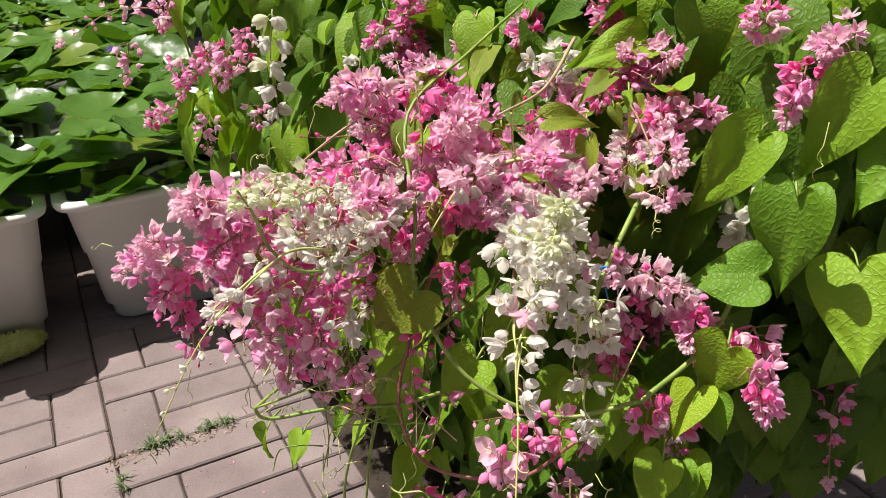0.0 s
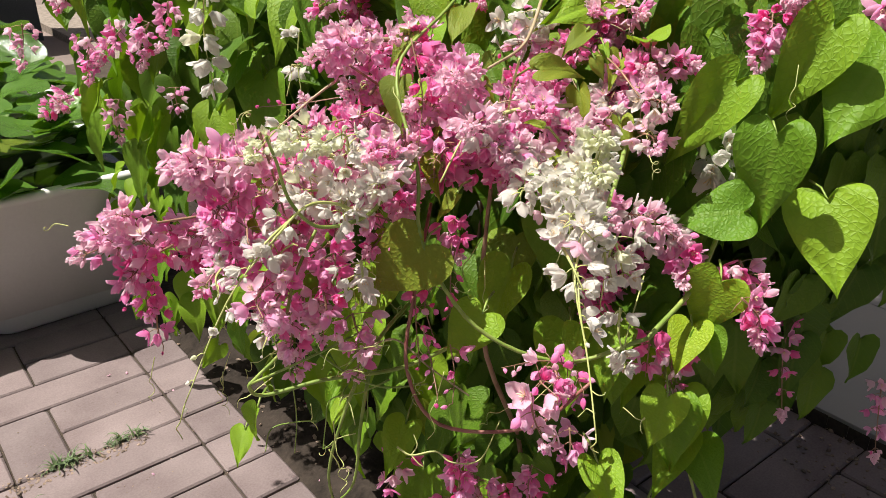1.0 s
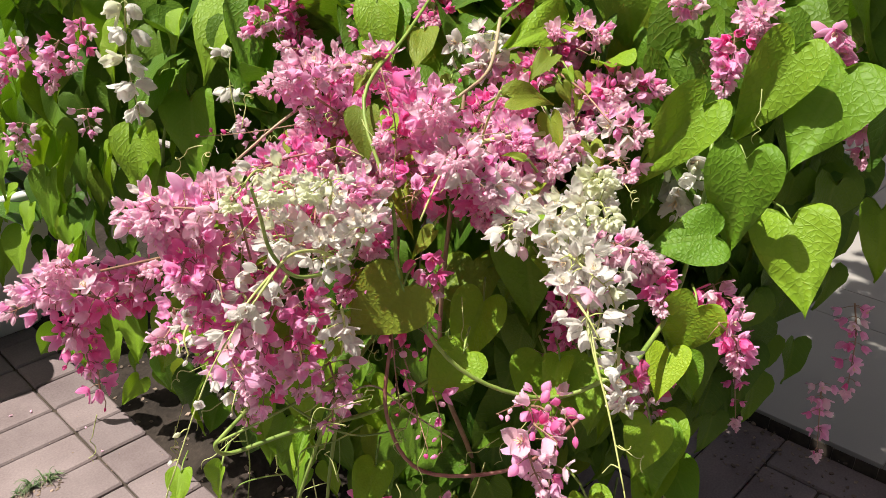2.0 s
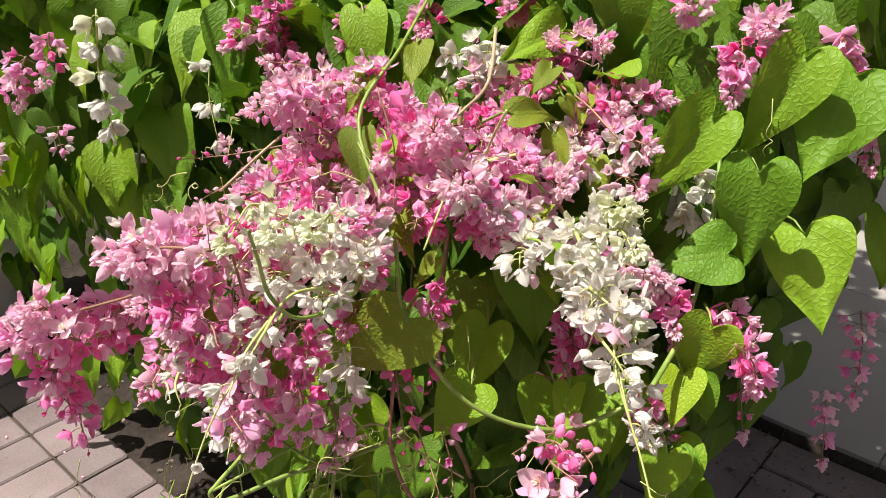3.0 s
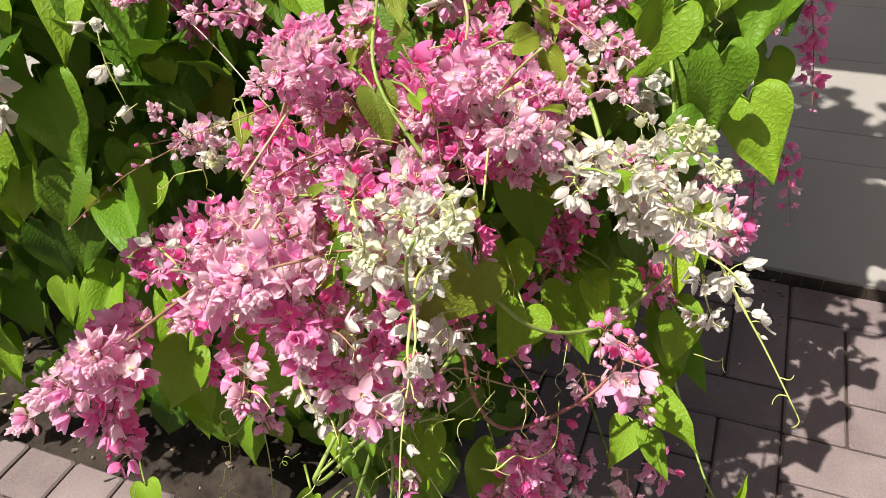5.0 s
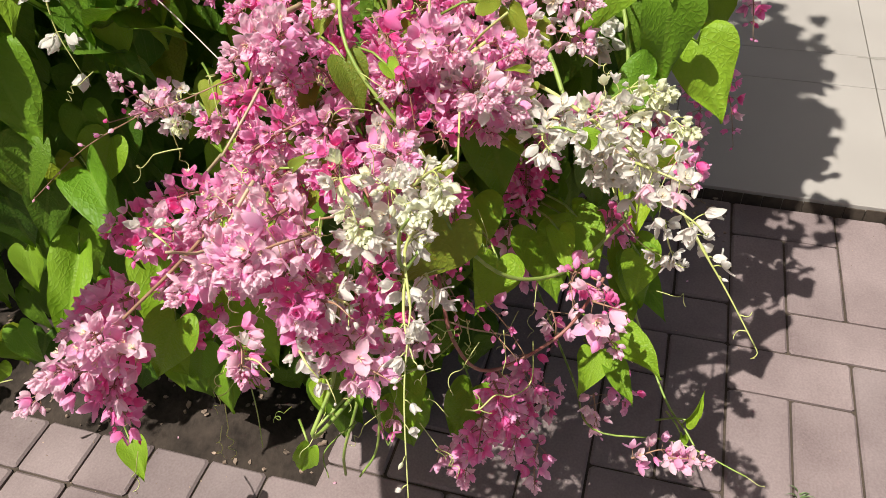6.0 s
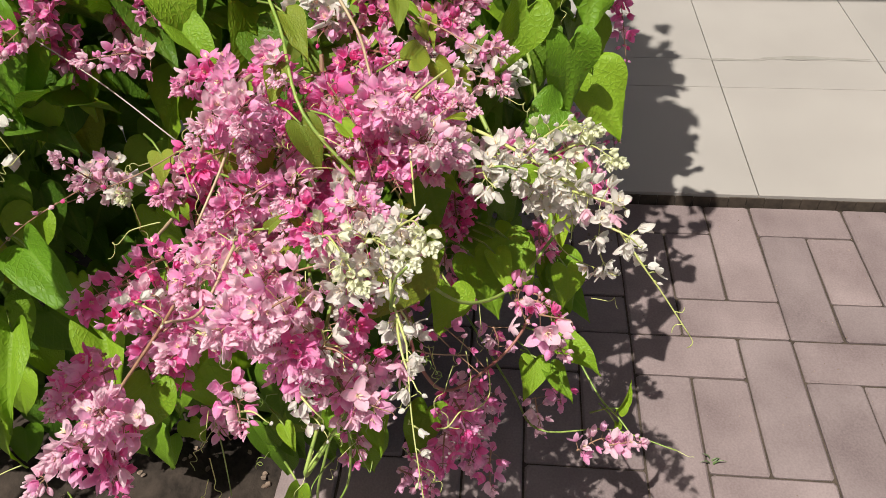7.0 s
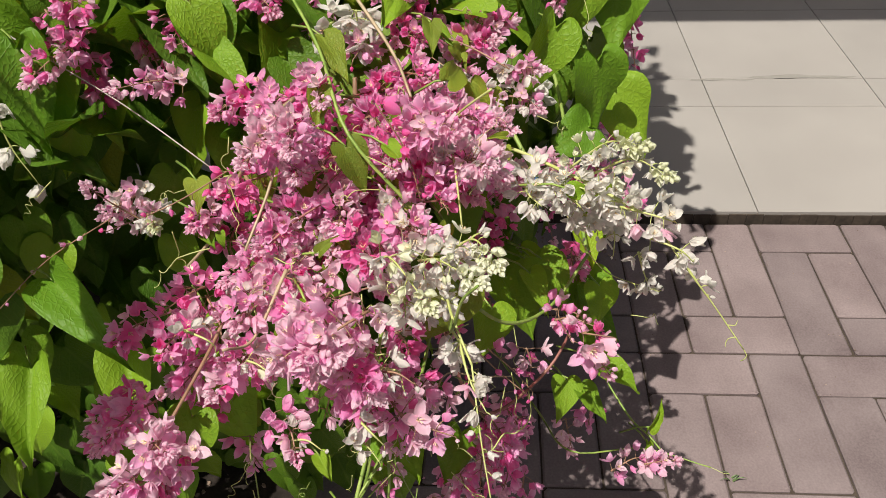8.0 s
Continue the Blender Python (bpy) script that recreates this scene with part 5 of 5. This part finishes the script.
for k in range(230):
    p = Vector((vr.uniform(1.60, 1.82), vr.uniform(2.17, 2.62), vr.uniform(0.07, 0.50)))
    p.x += 0.5 * max(0.0, p.y - 2.45) - 0.25 * max(0.0, 2.3 - p.y)
    spare.append((p, Vector((vr.uniform(-0.7, 0.2), vr.uniform(-0.6, 0.6), -1)), Vector((-0.7, vr.uniform(-0.5, 0.2), vr.uniform(0.2, 0.9))), vr.uniform(0.05, 0.085)))
for k in range(120):
    p = Vector((vr.uniform(1.70, 2.10), vr.uniform(1.96, 2.12), vr.uniform(0.74, 0.88)))
    spare.append((p, Vector((vr.uniform(-0.6, 0.3), vr.uniform(-0.6, 0.1), -0.9)), Vector((vr.uniform(-0.7, 0.0), vr.uniform(-0.6, 0.0), 0.8)), vr.uniform(0.06, 0.10)))
for k in range(30):
    p = Vector((vr.uniform(1.79, 1.97), vr.uniform(1.86, 1.945), vr.uniform(0.82, 0.99)))
    spare.append((p, Vector((vr.uniform(-0.5, 0.4), vr.uniform(-0.6, 0.1), -0.9)), Vector((vr.uniform(-0.7, 0.0), vr.uniform(-0.6, 0.2), 0.8)), vr.uniform(0.06, 0.095)))
# unseen leaves overhead, added to stretch the shadow across the step
for k in range(70):
    p = Vector((vr.uniform(1.86, 2.14), vr.uniform(1.89, 2.08), vr.uniform(1.0, 1.35)))
    spare.append((p, Vector((vr.uniform(-0.8, 0.8), vr.uniform(-0.8, 0.8), -0.8)), Vector((vr.uniform(-0.5, 0.5), vr.uniform(-0.5, 0.5), 1)), vr.uniform(0.06, 0.10)))
for k in range(60):
    p = Vector((vr.uniform(1.60, 1.74), vr.uniform(2.36, 2.85), vr.uniform(0.12, 0.32)))
    spare.append((p, Vector((vr.uniform(-0.7, 0.2), vr.uniform(-0.6, 0.6), -1)), Vector((-0.7, vr.uniform(-0.5, 0.2), vr.uniform(0.2, 0.9))), vr.uniform(0.05, 0.085)))
# tall growth, mostly out of view, added to cast shade on the step
for k in range(1500):
    z = vr.uniform(0.86, 2.7)
    p = Vector((vr.uniform(1.85, 2.38), 2.06 + 0.277 * max(0.0, z - 1.6) + 0.05 * noise.noise((z * 6, k * 0.31, 3)) + 1.4 * vr.random() ** 2, z))
    a = vr.uniform(0, 6.283)
    spare.append((p, Vector((math.cos(a), math.sin(a), -0.8)), Vector((vr.uniform(-0.8, 0.4), vr.uniform(-0.4, 0.4), 1)), vr.uniform(0.06, 0.11)))
# sparse unseen leaves added to give that shadow a leafy edge
for k in range(110):
    z = vr.uniform(1.02, 2.5)
    p = Vector((vr.uniform(1.9, 2.38), 2.06 + 0.277 * max(0.0, z - 1.6) - 0.11 * vr.random() ** 1.6, z))
    a = vr.uniform(0, 6.283)
    spare.append((p, Vector((math.cos(a), math.sin(a), -0.8)), Vector((vr.uniform(-0.6, 0.4), vr.uniform(-0.4, 0.4), 1)), vr.uniform(0.05, 0.09)))
# out-of-view tuft, added only to shade the low leaves
for k in range(46):
    p = Vector((vr.uniform(1.07, 1.27), vr.uniform(2.42, 2.54), vr.uniform(1.02, 1.14)))
    a = vr.uniform(0, 6.283)
    spare.append((p, Vector((math.cos(a), math.sin(a), -0.6)), Vector((vr.uniform(-0.5, 0.5), vr.uniform(-0.5, 0.5), 1)), vr.uniform(0.05, 0.09)))
# stems added to carry that shading tuft
for y in (2.45, 2.51):
    stem([(2.00, y + 0.22, 1.22), (1.72, y + 0.16, 1.26), (1.42, y + 0.06, 1.20), (1.24, y, 1.13), (1.08, y - 0.01, 1.06)], 0.0035, 0.0012, BROWN_STEM)
for p, way, face, size in hung:
    ob = part("leaf", LEAVES[vr.randrange(9)], None, vine)
    ob.matrix_local = vine_inv @ basis(p, way, face, size)


def joined_leaves(name, spots, meshes, parent, mat):
    """Many leaves in one mesh."""
    raw = []
    for me in meshes:
        co = np.empty(len(me.vertices) * 3)
        me.vertices.foreach_get("co", co)
        uv = np.empty(len(me.loops) * 2)
        me.uv_layers[0].data.foreach_get("uv", uv)
        raw.append((co.reshape(-1, 3), [tuple(p.vertices) for p in me.polygons], uv))
    verts, faces, uvs, base = [], [], [], 0
    for p, way, face, size in spots:
        co, fs, uv = raw[vr.randrange(len(raw))]
        m = np.array(basis(p, way, face, size))
        verts.append(co @ m[:3, :3].T + m[:3, 3])
        faces += [tuple(i + base for i in f) for f in fs]
        uvs.append(uv)
        base += len(co)
    me = bpy.data.meshes.new(name)
    me.from_pydata(np.concatenate(verts).tolist(), [], faces)
    me.uv_layers.new(name="UVMap").data.foreach_set("uv", np.concatenate(uvs))
    me.polygons.foreach_set("use_smooth", [True] * len(me.polygons))
    me.materials.append(mat)
    ob = new(name, me)
    ob.parent = parent
    return ob


# background leaves, their shade painted in by the darker leaf colour
bulk = joined_leaves("foliage", spare, PLAIN_LEAVES, vine, LEAF_SHADED)
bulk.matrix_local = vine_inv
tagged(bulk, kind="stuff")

# young leaves that push out between the blossoms
for k in range(34):
    c = Vector(MASS[k % len(MASS)]) + Vector((vr.gauss(0, 0.02), vr.gauss(0, 0.03), vr.gauss(-0.005, 0.025))) + VIEW * vr.uniform(0.008, 0.022)
    w = Vector((vr.uniform(-1, 0.2), vr.uniform(-0.8, 0.8), vr.uniform(-0.9, 0.2))).normalized() * vr.uniform(0.016, 0.034)
    leaf(c, c + w, (vr.uniform(-0.8, -0.2), vr.uniform(-0.6, 0.2), 0.8), None, vr.uniform(0.6, 1.0), True, vr.random() < 0.6)

# tendrils at the ends of the sprays
for at, way, ln, co in (((1.195, 2.30, 0.695), (-0.6, 0.7, 0.2), 0.035, 1), ((1.352, 1.836, 0.680), (-0.4, -0.5, -0.7), 0.012, 0.6), ((1.40, 2.05, 0.60), (-0.7, -0.3, -0.4), 0.05, 2),
                        ((1.35, 2.25, 0.53), (-0.6, 0.4, -0.4), 0.06, 2), ((1.30, 2.10, 0.66), (-0.5, 0.2, -0.8), 0.06, 2), ((1.24, 2.285, 0.55), (-0.2, 0.3, -0.9), 0.07, 1.5),
                        ((1.48, 2.30, 0.74), (-0.7, 0.5, 0.3), 0.045, 2.5), ((1.62, 2.02, 0.76), (-0.6, -0.5, 0.2), 0.05, 2), ((1.58, 1.99, 0.755), (-0.6, -0.6, 0.1), 0.05, 2),
                        ((1.70, 1.94, 0.82), (-0.5, -0.3, -0.8), 0.05, 1.5), ((1.467, 1.777, 0.36), (-0.5, -0.8, 0.1), 0.03, 0.4), ((1.46, 1.90, 0.61), (-0.3, -0.9, 0.2), 0.04, 1),
                        ((1.52, 2.45, 0.72), (-0.4, 0.3, -0.2), 0.05, 2.5), ((1.186, 2.027, 0.668), (-0.4, 0, -0.9), 0.03, 0.5), ((1.36, 2.12, 0.50), (-0.5, 0.6, -0.3), 0.06, 2)):
    tendril(at, way, ln, co)
for k in range(40):
    c = Vector(MASS[k % len(MASS)]) + Vector((vr.uniform(-0.05, 0.0), vr.uniform(-0.05, 0.03), vr.uniform(-0.02, 0.05)))
    tendril(c, (vr.uniform(-1, 0.6), vr.uniform(-1, 0.8), vr.uniform(-0.4, 0.6)), vr.uniform(0.03, 0.07), vr.uniform(0.3, 2.2), vr.choice((PALE_STEM, WOODY, PALE_STEM)))
for k in range(24):
    tendril((vr.uniform(1.29, 1.44), vr.uniform(2.03, 2.20), vr.uniform(0.50, 0.66)), (vr.uniform(-1, 0.5), vr.uniform(-0.9, 0.5), vr.uniform(-0.9, 0.3)), vr.uniform(0.025, 0.055), vr.uniform(0.4, 2.0), vr.choice((PALE_STEM, GREEN_STEM)))
for k in range(16):
    c = Vector(MASS[k % len(MASS)]) + Vector((vr.uniform(-0.04, 0.0), vr.uniform(-0.04, 0.03), vr.uniform(-0.01, 0.04)))
    w = Vector((vr.uniform(-1, 0.6), vr.uniform(-1, 0.8), vr.uniform(-0.9, 0.3))).normalized() * vr.uniform(0.03, 0.06)
    stem([c - w, c + Vector((0, 0, 0.004)), c + w], 0.0011, 0.0008, vr.choice((WOODY, RED_STEM, PALE_STEM, BROWN_STEM)))
for k in range(30):
    tendril((vr.uniform(1.28, 1.55), vr.uniform(2.0, 2.3), vr.uniform(0.5, 0.8)), (vr.uniform(-1, 0.1), vr.uniform(-0.7, 0.5), vr.uniform(-0.9, 0.3)), vr.uniform(0.04, 0.08), vr.uniform(0.5, 2.2))

stem([(1.64, 2.06, 0.77), (1.585, 2.02, 0.748), (1.531, 1.989, 0.716), (1.50, 1.965, 0.70)], 0.0024, 0.0020, GREEN_STEM)
bm = bmesh.new()
tube(bm, [Vector((1.531 + 0.0035 * math.cos(a) * 0.6, 1.989 + 0.0035 * math.cos(a) * -0.8, 0.716 + 0.0035 * math.sin(a))) for a in (6.283 * k / 12 for k in range(13))], 0.0011, 0.0011, 5)
tube(bm, smooth_path([(1.531, 1.988, 0.7125), (1.529, 1.984, 0.703), (1.531, 1.983, 0.693)], 4), 0.0010, 0.0006, 5)
tagged(new("plant_tie", mesh_of("plant_tie", bm, BLUE)), "blue tie knotted round a green shoot", "plant tie")
bm = bmesh.new()
tube(bm, smooth_path([(1.59, 2.56, 0.90), (1.555, 2.45, 0.845), (1.53, 2.36, 0.795), (1.50, 2.28, 0.745)]), 0.0007, 0.0007, 5)
tagged(new("twine", mesh_of("twine", bm, TWINE)), "pale twine that ties back the vine shoots", "twine")


# ---- small things on the ground ----
dr = random.Random(31)


def chips(name, count, area, mat, sizes, label, category, height):
    """Scattered flakes, one joined sheet of bits."""
    bm = bmesh.new()
    for k in range(count):
        x, y = dr.uniform(area[0], area[2]), dr.uniform(area[1], area[3])
        s = dr.uniform(*sizes)
        n = dr.randint(4, 6)
        turn = Euler((dr.uniform(-0.5, 0.5), dr.uniform(-0.5, 0.5), dr.uniform(0, 6.3))).to_matrix()
        ring = [Vector((s * dr.uniform(0.6, 1) * math.cos(6.283 * i / n), s * 0.7 * dr.uniform(0.6, 1) * math.sin(6.283 * i / n), 0)) for i in range(n)]
        z = height(x, y) + s * 0.35
        top = [bm.verts.new(turn @ (v + Vector((0, 0, s * 0.18))) + Vector((x, y, z))) for v in ring]
        low = [bm.verts.new(turn @ (v * 1.1 - Vector((0, 0, s * 0.18))) + Vector((x, y, z))) for v in ring]
        bm.faces.new(top)
        bm.faces.new(low[::-1])
        for i in range(n):
            bm.faces.new((low[i], low[(i + 1) % n], top[(i + 1) % n], top[i]))
    return tagged(new(name, mesh_of(name, bm, mat, False)), label, category, kind="stuff")


chips("soil_debris", 900, (1.53, 2.34, 2.38, 3.4), DEBRIS, (0.002, 0.008), "dry flakes and grit lying on the dark earth", "debris", soil_height)
chips("grit", 260, (2.22, 1.75, 2.388, 2.34), DEBRIS, (0.002, 0.006), "pale grit along the edge of the raised floor", "debris", lambda x, y: 0.0)
chips("fallen_petals", 46, (1.2, 1.75, 2.2, 3.2), PALE, (0.002, 0.0045), "faded pink petals fallen on the pavers", "petals", lambda x, y: 0.006 if x > BED_X and y > BED_Y else 0.0)


def weed(at, count, reach, label):
    root = thing("weed_tuft", label, "weed", "weeds in the paving joints", at)
    bm = bmesh.new()
    for k in range(count):
        a, ln = dr.uniform(0, 6.283), reach * dr.uniform(0.5, 1.0)
        o = Vector((dr.uniform(-0.008, 0.008), dr.uniform(-0.004, 0.004), 0))
        out = Vector((math.cos(a), math.sin(a), 0))
        side = Vector((-math.sin(a), math.cos(a), 0))
        rows = []
        for i in range(5):
            s = i / 4
            c = o + out * ln * s + Vector((0, 0, ln * 0.75 * math.sin(2.2 * s) * (1 - 0.35 * s)))
            w = 0.0017 * (1 - s) + 0.0002
            rows.append((bm.verts.new(c - side * w + Vector((0, 0, 0.0006))), bm.verts.new(c), bm.verts.new(c + side * w + Vector((0, 0, 0.0006)))))
        for p, q in zip(rows, rows[1:]):
            bm.faces.new((p[0], p[1], q[1], q[0]))
            bm.faces.new((p[1], p[2], q[2], q[1]))
    part("tuft", bm, GRASS, root)


for k, x in enumerate((1.185, 1.20, 1.212, 1.222, 1.24, 1.285, 1.30, 1.32, 1.335, 1.36)):
    weed((x + dr.uniform(-0.005, 0.005), 2.931 + dr.uniform(-0.006, 0.006), -0.004), dr.randint(7, 13), dr.uniform(0.016, 0.034) if k != 2 else 0.045, "small green weed growing in a paver joint")
chips("joint_crumbs", 340, (1.11, 2.895, 1.36, 2.942), DEBRIS, (0.0012, 0.0050), "crumbs of brown earth on the pavers beside the weeds", "debris", lambda x, y: -0.001)
chips("joint_grit", 420, (0.9, 2.35, 1.53, 3.1), DEBRIS, (0.0008, 0.0022), "fine grit scattered on the pavers", "grit", lambda x, y: -0.001)
chips("paver_grit", 420, (1.3, 1.1, 2.38, 2.3), DEBRIS, (0.0008, 0.0022), "fine grit scattered on the pavers beside the step", "grit", lambda x, y: -0.001)
for x, y in ((1.205, 2.926), (1.226, 2.934), (1.258, 2.928), (1.315, 2.934), (1.347, 2.93), (1.14, 2.83)):
    weed((x, y, -0.004), 10, 0.036, "small green weed growing in a paver joint")
weed((1.14, 2.86, -0.004), 9, 0.03, "small green weed growing in a paver joint")
weed((1.70, 1.63, -0.004), 5, 0.03, "thin grass blades in a paver joint")

bm = bmesh.new()
for k in range(900):
    a, h = dr.uniform(0, 6.283), dr.uniform(0.15, 1.0)
    e = math.sqrt(1 - (2 * h - 1) ** 2 * 0.98)
    n = Vector((math.cos(a) * e, math.sin(a) * e, 2 * h - 1))
    p = Vector((n.x * 0.082, n.y * 0.034, 0.03 + n.z * 0.026))
    tipv = p + (n + Vector((dr.uniform(-0.4, 0.4), dr.uniform(-0.4, 0.4), 0.2))) * 0.010
    s = n.orthogonal().normalized() * 0.0022
    u = n.cross(s).normalized() * 0.0022
    q = [bm.verts.new(p + s), bm.verts.new(p - 0.5 * s + u), bm.verts.new(p - 0.5 * s - u)]
    t = bm.verts.new(tipv)
    for i in range(3):
        bm.faces.new((q[i], q[(i + 1) % 3], t))
core = bmesh.ops.create_uvsphere(bm, u_segments=16, v_segments=10, radius=1.0)["verts"]
for v in core:
    v.co = Vector((v.co.x * 0.083, v.co.y * 0.035, 0.03 + v.co.z * 0.028))
cushion = tagged(new("moss_cushion", mesh_of("moss_cushion", bm, MOSS)), "fuzzy yellow-green moss cushion lying on shaded pavers", "moss")
cushion.matrix_world = pose(0.955, 3.43, 0.002, 0, 0, 12)

def smear(name, cx, cy, half_x, half_y, label):
    """A thin uneven dry stain lying on the tiles."""
    bm = bmesh.new()
    n = 28
    ring = []
    for i in range(n):
        a = 6.283 * i / n
        k = 1 + 0.30 * math.sin(3 * a + 1) + 0.22 * math.sin(7 * a) + dr.uniform(-0.16, 0.16)
        ring.append(bm.verts.new((cx + half_x * math.cos(a) * k, cy + half_y * math.sin(a) * (0.8 + 0.2 * k), 0.0309)))
    bm.faces.new(ring)
    tagged(new(name, mesh_of(name, bm, STAIN, False)), label, "stain")


smear("stain", 3.036, 1.13, 0.010, 0.15, "long grey dried stain on the cream tiles")
smear("stain", 3.020, 1.36, 0.006, 0.09, "thin grey dried stain on the cream tiles")

# ---- tiles of the raised floor ----
TY0, TW = 1.415, 0.459
for i, (xa, xb) in enumerate(((2.389, 2.868), (2.868, 3.026), (3.026, 3.505), (3.505, 3.985), (3.985, 4.46), (4.46, 4.94), (4.94, 5.42))):
    bm = bmesh.new()
    box(bm, xa + 0.0012, 0.0012, 0.016, xb - 0.0012, TW - 0.0012, 0.030, 0.001)
    me = mesh_of("tile", bm, TILE, False)
    for j in range(-9, 12):
        tl = part("tile", me, None, step)
        tl.location = (0, TY0 - TW * (j + 1) + 0.0, 0)


# ---- pavers ----
def course_right(k):
    """Pavers (u0, v0, u1, v1) of one repeat beside the raised floor."""
    v = 4 * k
    return [(0, v, 2, v + 1), (0, v + 1, 1, v + 4), (1, v + 1, 2, v + 3), (1, v + 3, 3, v + 4), (2, v, 3, v + 3),
            (-1, v, 0, v + 3), (-2, v + 3, 0, v + 4), (-2, v + 1, -1, v + 3), (-3, v, -1, v + 1), (-3, v + 1, -2, v + 4)]


def course_left(k):
    q = 3 * k
    return [(0, q - 2, 1, q), (0, q - 3, 3, q - 2), (1, q - 2, 3, q - 1), (1, q - 1, 3, q),
            (-1, q, 0, q + 2), (-3, q, -1, q + 1), (-3, q + 1, -1, q + 2), (-3, q + 2, 0, q + 3)]


slabs = []
for k in range(0, 10):
    for s6 in range(-2, 5):
        for u0, v0, u1, v1 in course_right(k):
            slabs.append((2.386 - v1 * U, 1.432 - (u1 + 6 * s6) * U, 2.386 - v0 * U, 1.432 - (u0 + 6 * s6) * U, 0))
for k in range(-12, 5):
    for s6 in range(-4, 3):
        for p0, q0, p1, q1 in course_left(k):
            slabs.append((1.131 + (p0 + 6 * s6) * U, 2.931 - q1 * U, 1.131 + (p1 + 6 * s6) * U, 2.931 - q0 * U, 1))
near, far = [], []
for x0, y0, x1, y1, zone in slabs:
    cx, cy = (x0 + x1) / 2, (y0 + y1) / 2
    if zone == 0 and cy > BED_Y or zone == 1 and cy < BED_Y:
        continue
    if zone == 1 and x1 > BED_X + 0.008:
        x1 = BED_X + 0.008
        cx = (x0 + x1) / 2
        if x1 - x0 < 0.02:
            continue
    if cx > BED_X and cy > BED_Y or not (-1.55 < cx < 2.38 and -0.55 < cy < 6.5):
        continue
    (near if (0.75 < cx < 1.6 and 2.33 < cy < 3.75) or (1.1 < cx < 2.4 and 0.95 < cy < 2.33) else far).append((x0, y0, x1, y1))


def slab(bm, x0, y0, x1, y1, z0, z1, r):
    """A worn block: clipped corners, slightly uneven edges, chamfered top."""
    c, e = 0.0045, 0.0008
    ring = []
    for (xa, ya), (xb, yb) in zip(((x0, y0), (x1, y0), (x1, y1), (x0, y1)), ((x1, y0), (x1, y1), (x0, y1), (x0, y0))):
        ln = abs(xb - xa) + abs(yb - ya)
        wx, wy = (xb - xa) / ln, (yb - ya) / ln
        for s in (c * r.uniform(0.4, 1.3), ln * r.uniform(0.3, 0.7), ln - c * r.uniform(0.4, 1.3)):
            k = r.uniform(-e, e) if c * 2 < s < ln - c * 2 else 0.0
            ring.append((xa + wx * s - wy * k, ya + wy * s + wx * k))
    mx, my = (x0 + x1) / 2, (y0 + y1) / 2
    low = [bm.verts.new((x, y, z0)) for x, y in ring]
    mid = [bm.verts.new((x, y, z1 - 0.0034)) for x, y in ring]
    top = [bm.verts.new((x + math.copysign(0.0036, mx - x) * (abs(mx - x) > 0.008), y + math.copysign(0.0036, my - y) * (abs(my - y) > 0.008), z1)) for x, y in ring]
    n = len(ring)
    for a, d in ((low, mid), (mid, top)):
        for i in range(n):
            bm.faces.new((a[i], a[(i + 1) % n], d[(i + 1) % n], d[i]))
    bm.faces.new(top)


brick_meshes = {}
br = random.Random(5)
G = 0.0021
for x0, y0, x1, y1 in near[:300]:
    w, h = round((x1 - x0) / U, 3), round((y1 - y0) / U, 3)
    if len(brick_meshes.setdefault((w, h), [])) < 7:
        bm = bmesh.new()
        hw, hh = w * U / 2 - G, h * U / 2 - G
        slab(bm, -hw, -hh, hw, hh, -0.03, 0.0, br)
        brick_meshes[(w, h)].append(mesh_of("paver", bm, BRICK, False))
    b = part("paver", br.choice(brick_meshes[(w, h)]), None, pavement)
    b.matrix_local = pose((x0 + x1) / 2, (y0 + y1) / 2, br.uniform(-0.0012, 0.0006), br.uniform(-0.4, 0.4), br.uniform(-0.4, 0.4), br.uniform(-0.45, 0.45))
bm = bmesh.new()
for x0, y0, x1, y1 in far + near[300:]:
    box(bm, x0 + G, y0 + G, -0.027, x1 - G, y1 - G, br.uniform(-0.0012, 0.0006), 0.0028)
rest = part("far_pavers", bm, BRICK, pavement, smooth=False)
tagged(rest, kind="stuff")
